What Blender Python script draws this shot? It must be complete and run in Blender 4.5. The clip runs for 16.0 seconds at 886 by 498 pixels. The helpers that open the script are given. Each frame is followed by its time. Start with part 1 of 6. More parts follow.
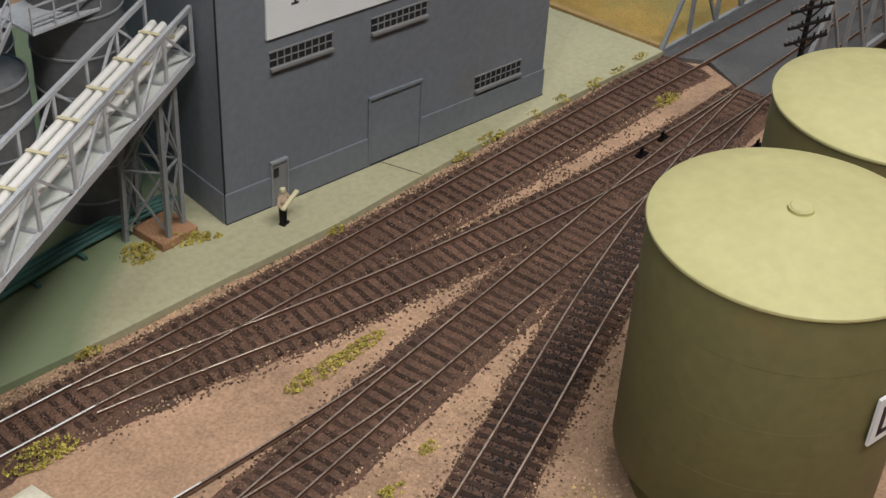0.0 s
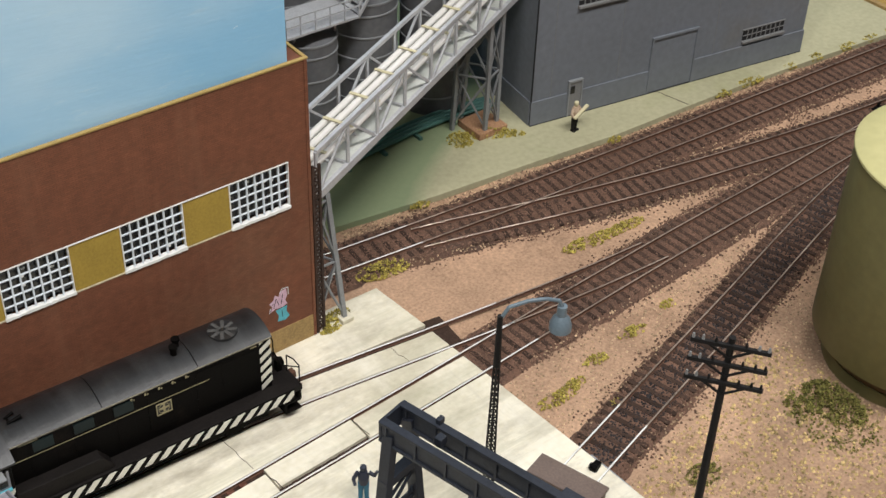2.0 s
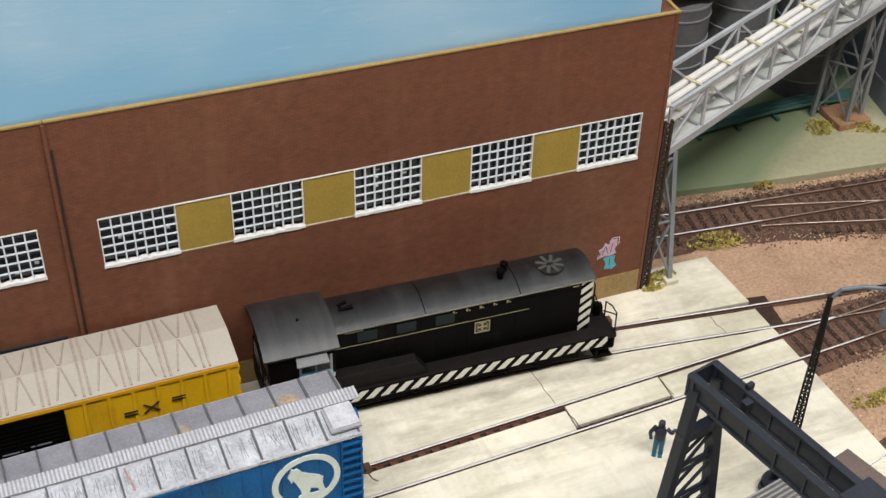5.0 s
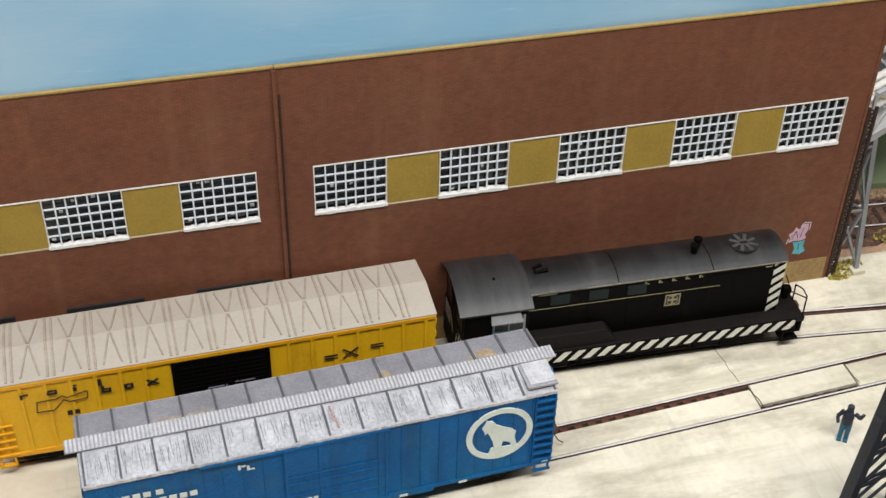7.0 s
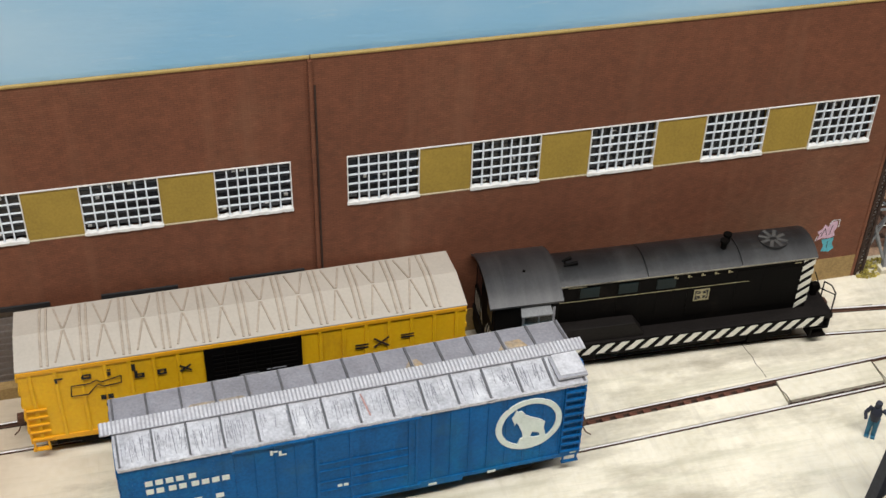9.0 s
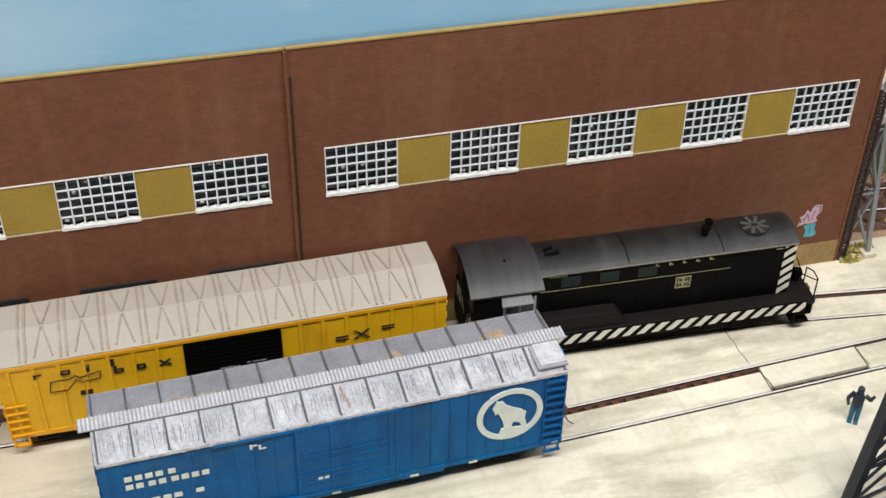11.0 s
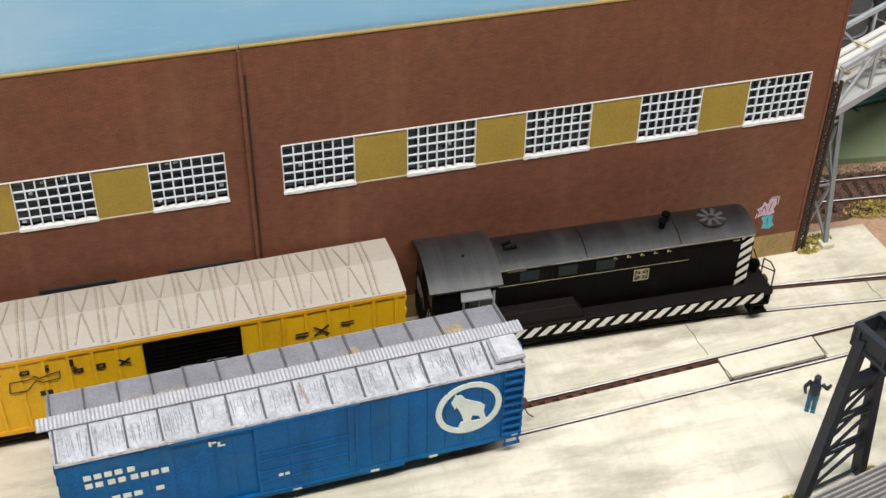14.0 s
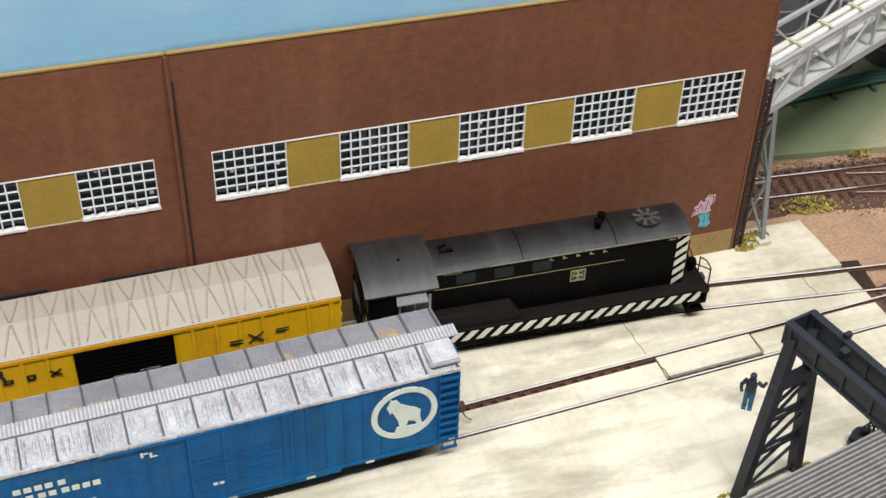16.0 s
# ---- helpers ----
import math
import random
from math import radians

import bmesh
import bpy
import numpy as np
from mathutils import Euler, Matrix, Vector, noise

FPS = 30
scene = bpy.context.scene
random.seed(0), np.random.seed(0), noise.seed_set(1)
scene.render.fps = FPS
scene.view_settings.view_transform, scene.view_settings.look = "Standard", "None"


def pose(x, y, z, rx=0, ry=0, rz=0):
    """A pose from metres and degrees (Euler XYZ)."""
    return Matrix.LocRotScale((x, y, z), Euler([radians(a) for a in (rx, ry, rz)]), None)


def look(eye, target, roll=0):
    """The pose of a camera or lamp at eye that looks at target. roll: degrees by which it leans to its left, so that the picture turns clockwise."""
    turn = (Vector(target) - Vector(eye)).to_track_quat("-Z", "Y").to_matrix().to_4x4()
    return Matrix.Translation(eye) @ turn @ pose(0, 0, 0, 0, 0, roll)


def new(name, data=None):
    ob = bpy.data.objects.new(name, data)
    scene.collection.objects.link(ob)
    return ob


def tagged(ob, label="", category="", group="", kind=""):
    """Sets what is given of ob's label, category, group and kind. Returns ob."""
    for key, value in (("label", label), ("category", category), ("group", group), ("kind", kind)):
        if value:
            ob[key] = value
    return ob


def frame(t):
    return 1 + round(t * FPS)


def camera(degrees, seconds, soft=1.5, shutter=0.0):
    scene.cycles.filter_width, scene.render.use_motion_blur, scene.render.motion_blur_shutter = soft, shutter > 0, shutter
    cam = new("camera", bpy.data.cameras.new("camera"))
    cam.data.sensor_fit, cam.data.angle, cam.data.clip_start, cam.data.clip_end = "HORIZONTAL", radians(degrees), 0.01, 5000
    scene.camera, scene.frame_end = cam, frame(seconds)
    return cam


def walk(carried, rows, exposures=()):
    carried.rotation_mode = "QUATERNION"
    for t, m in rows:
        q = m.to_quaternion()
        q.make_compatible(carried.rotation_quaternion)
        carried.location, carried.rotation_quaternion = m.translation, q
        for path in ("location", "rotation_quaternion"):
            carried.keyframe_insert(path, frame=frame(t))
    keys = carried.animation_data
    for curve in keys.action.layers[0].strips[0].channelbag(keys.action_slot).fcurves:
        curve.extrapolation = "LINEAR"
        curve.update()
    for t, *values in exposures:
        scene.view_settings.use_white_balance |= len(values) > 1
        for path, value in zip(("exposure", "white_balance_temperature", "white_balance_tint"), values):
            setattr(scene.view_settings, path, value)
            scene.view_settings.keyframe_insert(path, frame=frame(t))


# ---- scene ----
# Model railway yard in HO scale; lengths below are millimetres unless they carry a camera or lamp.
MM = 0.001

# ---------------------------------------------------------------- camera
cam = camera(36.5, 16.0, soft=1.5)
walk(cam, [
    (0.0, look((0.1035, -0.3089, 0.3567), (0.3623, -0.1110, 0.1247), 3.29)),
    (0.5, look((0.1009, -0.3123, 0.3596), (0.3409, -0.1016, 0.1188), 2.49)),
    (1.0, look((0.0881, -0.3217, 0.3676), (0.3146, -0.1024, 0.1214), 2.49)),
    (1.5, look((-0.0074, -0.3969, 0.4236), (0.2099, -0.1640, 0.1817), 2.17)),
    (2.0, look((-0.0141, -0.4115, 0.4263), (0.1853, -0.1657, 0.1818), 2.12)),
    (2.5, look((-0.0154, -0.4185, 0.4274), (0.1614, -0.1593, 0.1793), 2.52)),
    (3.0, look((-0.0074, -0.4238, 0.4248), (0.1508, -0.1528, 0.1767), 1.68)),
    (3.5, look((-0.0016, -0.4245, 0.4234), (0.1395, -0.1462, 0.1732), 1.56)),
    (3.7, look((-0.0034, -0.4255, 0.4229), (0.1315, -0.1446, 0.1720), 1.44)),
    (5.8, look((-0.0384, -0.4230, 0.4138), (0.0658, -0.1296, 0.1627), 1.60)),
    (6.0, look((-0.0412, -0.4227, 0.4122), (0.0589, -0.1282, 0.1606), 1.45)),
    (6.5, look((-0.0509, -0.4261, 0.4110), (0.0373, -0.1282, 0.1591), 1.03)),
    (7.0, look((-0.0638, -0.4304, 0.4122), (0.0182, -0.1303, 0.1607), 1.51)),
    (7.5, look((-0.0701, -0.4342, 0.4121), (0.0062, -0.1322, 0.1613), 1.59)),
    (8.0, look((-0.0723, -0.4350, 0.4121), (0.0004, -0.1319, 0.1614), 1.28)),
    (8.5, look((-0.0726, -0.4353, 0.4104), (0.0032, -0.1326, 0.1601), 1.60)),
    (9.0, look((-0.0707, -0.4347, 0.4108), (0.0064, -0.1329, 0.1598), 1.66)),
    (11.5, look((-0.0617, -0.4340, 0.4105), (0.0160, -0.1349, 0.1565), 1.03)),
    (12.0, look((-0.0594, -0.4346, 0.4103), (0.0201, -0.1338, 0.1589), 1.28)),
    (12.5, look((-0.0573, -0.4357, 0.4111), (0.0223, -0.1353, 0.1593), 1.13)),
    (13.0, look((-0.0557, -0.4376, 0.4095), (0.0251, -0.1379, 0.1572), 1.13)),
    (13.5, look((-0.0543, -0.4380, 0.4098), (0.0277, -0.1391, 0.1570), 1.03)),
    (14.0, look((-0.0557, -0.4401, 0.4108), (0.0277, -0.1420, 0.1574), 0.94)),
    (14.5, look((-0.0512, -0.4395, 0.4126), (0.0360, -0.1432, 0.1585), 1.10)),
    (15.0, look((-0.0470, -0.4405, 0.4127), (0.0429, -0.1448, 0.1588), 1.20)),
    (15.5, look((-0.0455, -0.4412, 0.4117), (0.0456, -0.1460, 0.1577), 1.20)),
    (16.0, look((-0.0446, -0.4388, 0.4124), (0.0500, -0.1450, 0.1579), 1.46)),], exposures=[(0.0, -0.28), (1.0, -0.18), (1.8, -0.06), (3.5, -0.08), (6.0, -0.09), (9.0, -0.09), (11.5, -0.02), (16.0, 0.05)])

# ---------------------------------------------------------------- light
world = bpy.data.worlds.new("room_air")
scene.world = world
world.use_nodes = True
world.node_tree.nodes["Background"].inputs[0].default_value = (0.9, 0.95, 1.0, 1)
world.node_tree.nodes["Background"].inputs[1].default_value = 0.02


def ceiling_lamp(name, eye, target, size_x, size_y, power, colour):
    data = bpy.data.lights.new(name, "AREA")
    data.shape, data.size, data.size_y, data.energy, data.color = "RECTANGLE", size_x, size_y, power, colour
    ob = new(name, data)
    ob.matrix_world = look(eye, target)
    return ob


ceiling_lamp("ceiling_strip_lamp", (-0.62, -0.46, 1.42), (0.2, -0.02, 0), 0.22, 0.22, 8.5, (1.0, 0.98, 0.95))
ceiling_lamp("ceiling_strip_lamp", (0.20, -0.70, 1.45), (0.15, -0.02, 0.05), 1.3, 0.12, 26, (1.0, 0.98, 0.96))
ceiling_lamp("ceiling_strip_lamp", (1.15, 0.15, 1.45), (0.45, 0.0, 0), 0.12, 1.2, 11, (1.0, 0.98, 0.96))

# ---------------------------------------------------------------- materials


def mat(name, col, rough=0.7, metal=0.0, vary=0.15, scale=60, bump=0.2, fine=900, second=None, amount=0.0, spec=0.4, island=False, objrand=0.0):
    """Painted or natural surface: base colour, broad stains, fine grain and relief."""
    m = bpy.data.materials.new(name)
    m.use_nodes = True
    nt = m.node_tree
    n, l = nt.nodes, nt.links
    bs = n["Principled BSDF"]
    tc = n.new("ShaderNodeTexCoord")
    big = n.new("ShaderNodeTexNoise")
    big.inputs["Scale"].default_value, big.inputs["Detail"].default_value, big.inputs["Roughness"].default_value = scale, 6, 0.65
    small = n.new("ShaderNodeTexNoise")
    small.inputs["Scale"].default_value, small.inputs["Detail"].default_value = fine, 3
    l.new(tc.outputs["Object"], big.inputs["Vector"])
    l.new(tc.outputs["Object"], small.inputs["Vector"])
    dark = tuple(c * (1 - vary) for c in col)
    light = tuple(min(1, c * (1 + vary)) for c in col)
    ramp = n.new("ShaderNodeValToRGB")
    ramp.color_ramp.elements[0].position, ramp.color_ramp.elements[1].position = 0.3, 0.7
    ramp.color_ramp.elements[0].color, ramp.color_ramp.elements[1].color = (*dark, 1), (*light, 1)
    l.new(big.outputs["Fac"], ramp.inputs["Fac"])
    out = ramp.outputs["Color"]
    if second:
        stain = n.new("ShaderNodeTexNoise")
        stain.inputs["Scale"].default_value, stain.inputs["Detail"].default_value, stain.inputs["Roughness"].default_value = scale * 0.6, 8, 0.7
        l.new(tc.outputs["Object"], stain.inputs["Vector"])
        cut = n.new("ShaderNodeValToRGB")
        cut.color_ramp.elements[0].position, cut.color_ramp.elements[1].position = 0.62 - 0.25 * amount, 0.78 - 0.2 * amount
        l.new(stain.outputs["Fac"], cut.inputs["Fac"])
        mix = n.new("ShaderNodeMix")
        mix.data_type = "RGBA"
        mix.inputs["B"].default_value = (*second, 1)
        l.new(cut.outputs["Color"], mix.inputs["Factor"])
        l.new(out, mix.inputs["A"])
        out = mix.outputs["Result"]
    grain = n.new("ShaderNodeMix")
    grain.data_type, grain.blend_type = "RGBA", "OVERLAY"
    grain.inputs["Factor"].default_value = min(0.8, vary * 2)
    l.new(out, grain.inputs["A"])
    l.new(small.outputs["Fac"], grain.inputs["B"])
    out = grain.outputs["Result"]
    if objrand:
        info = n.new("ShaderNodeObjectInfo")
        geo = n.new("ShaderNodeNewGeometry")
        hsv = n.new("ShaderNodeHueSaturation")
        rng = n.new("ShaderNodeMapRange")
        rng.inputs["To Min"].default_value, rng.inputs["To Max"].default_value = 1 - objrand, 1 + objrand
        l.new(geo.outputs["Random Per Island"] if island else info.outputs["Random"], rng.inputs["Value"])
        l.new(rng.outputs["Result"], hsv.inputs["Value"])
        l.new(out, hsv.inputs["Color"])
        out = hsv.outputs["Color"]
    l.new(out, bs.inputs["Base Color"])
    rr = n.new("ShaderNodeMapRange")
    rr.inputs["To Min"].default_value, rr.inputs["To Max"].default_value = max(0.05, rough - 0.1), min(1, rough + 0.1)
    l.new(big.outputs["Fac"], rr.inputs["Value"])
    l.new(rr.outputs["Result"], bs.inputs["Roughness"])
    bs.inputs["Metallic"].default_value = metal
    bs.inputs["Specular IOR Level"].default_value = spec
    if bump:
        bp = n.new("ShaderNodeBump")
        bp.inputs["Strength"].default_value, bp.inputs["Distance"].default_value = bump, 0.0006
        l.new(small.outputs["Fac"], bp.inputs["Height"])
        l.new(bp.outputs["Normal"], bs.inputs["Normal"])
    return m


def streaks(m, stretch, turn, colour, lo, hi, strength):
    """Lays drawn-out smudges of another colour over a material."""
    n, l = m.node_tree.nodes, m.node_tree.links
    bs = n["Principled BSDF"]
    tc, mp, no = n.new("ShaderNodeTexCoord"), n.new("ShaderNodeMapping"), n.new("ShaderNodeTexNoise")
    mp.inputs["Scale"].default_value, mp.inputs["Rotation"].default_value = stretch, turn
    no.inputs["Scale"].default_value, no.inputs["Detail"].default_value, no.inputs["Roughness"].default_value = 1.0, 7, 0.68
    rg, mx = n.new("ShaderNodeMapRange"), n.new("ShaderNodeMix")
    rg.inputs["From Min"].default_value, rg.inputs["From Max"].default_value, rg.inputs["To Max"].default_value = lo, hi, strength
    mx.data_type = "RGBA"
    mx.inputs["B"].default_value = (*colour, 1)
    l.new(tc.outputs["Object"], mp.inputs["Vector"])
    l.new(mp.outputs["Vector"], no.inputs["Vector"])
    l.new(no.outputs["Fac"], rg.inputs["Value"])
    l.new(rg.outputs["Result"], mx.inputs["Factor"])
    l.new(bs.inputs["Base Color"].links[0].from_socket, mx.inputs["A"])
    l.new(mx.outputs["Result"], bs.inputs["Base Color"])


def tinted_area(m, lean, start, soft, colour, strength):
    """Lays another colour on the side x < start + lean * y, with a ragged edge."""
    n, l = m.node_tree.nodes, m.node_tree.links
    bs = n["Principled BSDF"]
    tc, sep, no = n.new("ShaderNodeTexCoord"), n.new("ShaderNodeSeparateXYZ"), n.new("ShaderNodeTexNoise")
    no.inputs["Scale"].default_value, no.inputs["Detail"].default_value = 30, 5
    l.new(tc.outputs["Object"], sep.inputs[0])
    l.new(tc.outputs["Object"], no.inputs["Vector"])
    edge, far, wob = n.new("ShaderNodeMath"), n.new("ShaderNodeMath"), n.new("ShaderNodeMath")
    edge.operation, far.operation, wob.operation = "MULTIPLY_ADD", "SUBTRACT", "MULTIPLY_ADD"
    edge.inputs[1].default_value, edge.inputs[2].default_value = lean, start
    wob.inputs[1].default_value = soft
    l.new(sep.outputs["Y"], edge.inputs[0])
    l.new(edge.outputs[0], far.inputs[0])
    l.new(sep.outputs["X"], far.inputs[1])
    l.new(no.outputs["Fac"], wob.inputs[0])
    l.new(far.outputs[0], wob.inputs[2])
    rg, mx = n.new("ShaderNodeMapRange"), n.new("ShaderNodeMix")
    rg.inputs["From Min"].default_value, rg.inputs["From Max"].default_value, rg.inputs["To Max"].default_value = 0.0, soft, strength
    mx.data_type = "RGBA"
    mx.inputs["B"].default_value = (*colour, 1)
    l.new(wob.outputs[0], rg.inputs["Value"])
    l.new(rg.outputs["Result"], mx.inputs["Factor"])
    l.new(bs.inputs["Base Color"].links[0].from_socket, mx.inputs["A"])
    l.new(mx.outputs["Result"], bs.inputs["Base Color"])


def brick_material():
    m = mat("brown_painted_brick", (0.200, 0.074, 0.038), 0.75, vary=0.15, scale=14, bump=0, fine=220, second=(0.225, 0.104, 0.057), amount=0.4)
    nt = m.node_tree
    n, l = nt.nodes, nt.links
    bs = n["Principled BSDF"]
    tc = n.new("ShaderNodeTexCoord")
    sep, com = n.new("ShaderNodeSeparateXYZ"), n.new("ShaderNodeCombineXYZ")
    l.new(tc.outputs["Object"], sep.inputs[0])
    l.new(sep.outputs["X"], com.inputs["X"])
    l.new(sep.outputs["Z"], com.inputs["Y"])
    br = n.new("ShaderNodeTexBrick")
    br.inputs["Scale"].default_value = 1.0
    br.inputs["Brick Width"].default_value, br.inputs["Row Height"].default_value, br.inputs["Mortar Size"].default_value = 0.0026, 0.00092, 0.00012
    br.inputs["Color1"].default_value, br.inputs["Color2"].default_value, br.inputs["Mortar"].default_value = (1, 1, 1, 1), (0.81, 0.81, 0.81, 1), (0.69, 0.65, 0.63, 1)
    l.new(com.outputs[0], br.inputs["Vector"])
    mul = n.new("ShaderNodeMix")
    mul.data_type, mul.blend_type = "RGBA", "MULTIPLY"
    mul.inputs["Factor"].default_value = 1
    src = bs.inputs["Base Color"].links[0].from_socket
    l.new(src, mul.inputs["A"])
    l.new(br.outputs["Color"], mul.inputs["B"])
    l.new(mul.outputs["Result"], bs.inputs["Base Color"])
    bp = n.new("ShaderNodeBump")
    bp.inputs["Strength"].default_value, bp.inputs["Distance"].default_value, bp.invert = 0.8, 0.0003, True
    streaks(m, (70, 70, 5), (0, 0, 0), (0.25, 0.12, 0.068), 0.53, 0.75, 0.4)
    l.new(br.outputs["Fac"], bp.inputs["Height"])
    l.new(bp.outputs["Normal"], bs.inputs["Normal"])
    return m


def sky_material():
    m = bpy.data.materials.new("painted_sky_board")
    m.use_nodes = True
    n, l = m.node_tree.nodes, m.node_tree.links
    bs = n["Principled BSDF"]
    tc, mp = n.new("ShaderNodeTexCoord"), n.new("ShaderNodeMapping")
    mp.inputs["Scale"].default_value = (4, 4, 9)
    no, st, rp = n.new("ShaderNodeTexNoise"), n.new("ShaderNodeTexNoise"), n.new("ShaderNodeValToRGB")
    no.inputs["Scale"].default_value, no.inputs["Detail"].default_value = 1.1, 5
    l.new(tc.outputs["Object"], mp.inputs["Vector"])
    l.new(mp.outputs["Vector"], no.inputs["Vector"])
    rp.color_ramp.elements[0].position, rp.color_ramp.elements[1].position = 0.4, 0.72
    rp.color_ramp.elements[0].color, rp.color_ramp.elements[1].color = (0.245, 0.49, 0.71, 1), (0.55, 0.71, 0.81, 1)
    l.new(no.outputs["Fac"], rp.inputs["Fac"])
    l.new(rp.outputs["Color"], bs.inputs["Base Color"])
    mp2 = n.new("ShaderNodeMapping")
    mp2.inputs["Scale"].default_value = (90, 90, 700)
    l.new(tc.outputs["Object"], mp2.inputs["Vector"])
    l.new(mp2.outputs["Vector"], st.inputs["Vector"])
    st.inputs["Scale"].default_value = 1.0
    bp = n.new("ShaderNodeBump")
    bp.inputs["Strength"].default_value, bp.inputs["Distance"].default_value = 0.15, 0.0008
    l.new(st.outputs["Fac"], bp.inputs["Height"])
    l.new(bp.outputs["Normal"], bs.inputs["Normal"])
    bs.inputs["Roughness"].default_value = 0.5
    return m


M = {}
M["brick"] = brick_material()
M["sky"] = sky_material()
streaks(M["sky"], (40, 40, 220), (0, 0, 0), (0.60, 0.74, 0.80), 0.58, 0.74, 0.32)
streaks(M["sky"], (110, 110, 260), (0, 0, 0), (0.85, 0.90, 0.92), 0.70, 0.76, 0.6)
M["coping"] = mat("ochre_coping_paint", (0.36, 0.25, 0.085), 0.7, vary=0.12, scale=80, bump=0.15)
M["ochre"] = mat("ochre_board_paint", (0.345, 0.235, 0.042), 0.75, vary=0.12, scale=70, bump=0.2)
M["tan"] = mat("tan_foundation", (0.33, 0.22, 0.09), 0.85, vary=0.2, scale=60, bump=0.3)
M["white_frame"] = mat("white_window_paint", (0.78, 0.78, 0.76), 0.6, vary=0.08, scale=200, bump=0.25)
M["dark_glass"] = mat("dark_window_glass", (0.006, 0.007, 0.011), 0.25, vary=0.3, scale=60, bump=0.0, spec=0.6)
M["concrete"] = mat("cream_painted_concrete", (0.765, 0.712, 0.58), 0.75, vary=0.10, scale=9, bump=0.12, fine=350, second=(0.52, 0.48, 0.36), amount=0.4)
streaks(M["concrete"], (14, 42, 20), (0, 0, 0.5), (0.36, 0.32, 0.24), 0.49, 0.68, 0.8)
streaks(M["concrete"], (30, 9, 20), (0, 0, 0.35), (0.80, 0.76, 0.66), 0.54, 0.72, 0.6)
streaks(M["concrete"], (4, 70, 20), (0, 0, -0.06), (0.40, 0.38, 0.27), 0.52, 0.70, 0.6)
streaks(M["concrete"], (190, 22, 20), (0, 0, 0.25), (0.50, 0.455, 0.37), 0.54, 0.72, 0.45)
streaks(M["concrete"], (9, 130, 20), (0, 0, -0.05), (0.44, 0.43, 0.31), 0.54, 0.70, 0.45)
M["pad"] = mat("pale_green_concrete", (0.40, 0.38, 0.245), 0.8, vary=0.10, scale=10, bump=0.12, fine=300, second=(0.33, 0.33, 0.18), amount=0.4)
# cast shade on the pad's west part, put into the colour as darker green
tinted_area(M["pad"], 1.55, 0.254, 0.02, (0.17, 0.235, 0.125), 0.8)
tinted_area(M["concrete"], 0.0, -0.135, 0.06, (0.46, 0.35, 0.24), 0.75)
M["dirt"] = mat("pinkish_ground_scenery", (0.40, 0.255, 0.165), 0.95, vary=0.28, scale=24, bump=0.9, fine=700, second=(0.20, 0.12, 0.075), amount=0.25)
M["ballast"] = mat("brown_ballast", (0.125, 0.068, 0.046), 0.95, vary=0.35, scale=40, bump=1.0, fine=800, second=(0.07, 0.045, 0.035), amount=0.4)
M["cinder"] = mat("black_cinder_ballast", (0.018, 0.016, 0.017), 0.95, vary=0.4, scale=60, bump=1.0, fine=800, second=(0.11, 0.07, 0.05), amount=0.3)
M["stones"] = mat("ballast_stones", (0.150, 0.088, 0.062), 0.95, vary=0.35, scale=60, bump=0.3, objrand=0.45, island=True)
M["black_stones"] = mat("black_cinders", (0.030, 0.026, 0.027), 0.9, vary=0.3, scale=200, bump=0.3, objrand=0.7, island=True)
M["pale_stones"] = mat("pale_gravel", (0.46, 0.33, 0.21), 0.95, vary=0.2, scale=200, bump=0.3, objrand=0.5, island=True)
M["tie"] = mat("dark_brown_sleeper", (0.050, 0.030, 0.022), 0.9, spec=0.2, vary=0.25, scale=300, bump=0.4, objrand=0.35)
M["rail_side"] = mat("rusty_rail_web", (0.105, 0.048, 0.028), 0.7, 0.0, vary=0.25, scale=300, bump=0.2)
M["rail_top"] = mat("polished_rail_head", (0.86, 0.85, 0.82), 0.40, 0.45, vary=0.1, scale=100, bump=0.05)
M["grass"] = mat("dry_yellow_green_flock", (0.40, 0.33, 0.075), 0.95, vary=0.3, scale=300, bump=0.3, objrand=0.4, island=True)
M["bush"] = mat("olive_green_flock", (0.17, 0.155, 0.04), 0.95, vary=0.3, scale=300, bump=0.3, objrand=0.5, island=True)
M["grey_wall"] = mat("blue_grey_building_paint", (0.158, 0.172, 0.195), 0.6, vary=0.10, scale=9, bump=0.08, fine=250, second=(0.17, 0.165, 0.155), amount=0.35)
M["grey_trim"] = mat("grey_trim_paint", (0.20, 0.20, 0.20), 0.6, vary=0.1, scale=80, bump=0.1)
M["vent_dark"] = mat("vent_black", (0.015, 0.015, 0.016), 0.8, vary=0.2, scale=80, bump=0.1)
M["sign_white"] = mat("sign_white", (0.72, 0.73, 0.74), 0.5, vary=0.05, scale=30, bump=0.05)
M["ink"] = mat("sign_black", (0.012, 0.012, 0.014), 0.6, vary=0.1, scale=80, bump=0)
M["silo"] = mat("grey_silo_paint", (0.135, 0.138, 0.146), 0.5, vary=0.14, scale=30, bump=0.1, fine=300, second=(0.11, 0.105, 0.10), amount=0.4)
M["silver"] = mat("silver_steel_paint", (0.50, 0.51, 0.53), 0.45, 0.2, vary=0.12, scale=80, bump=0.1)
M["steel_grey"] = mat("grey_steel_paint", (0.27, 0.28, 0.29), 0.5, 0.2, vary=0.12, scale=80, bump=0.1)
M["white_pipe"] = mat("white_pipe_paint", (0.76, 0.74, 0.70), 0.5, vary=0.06, scale=60, bump=0.1)
M["cream"] = mat("cream_strap", (0.62, 0.56, 0.36), 0.6, vary=0.08, scale=60, bump=0.1)
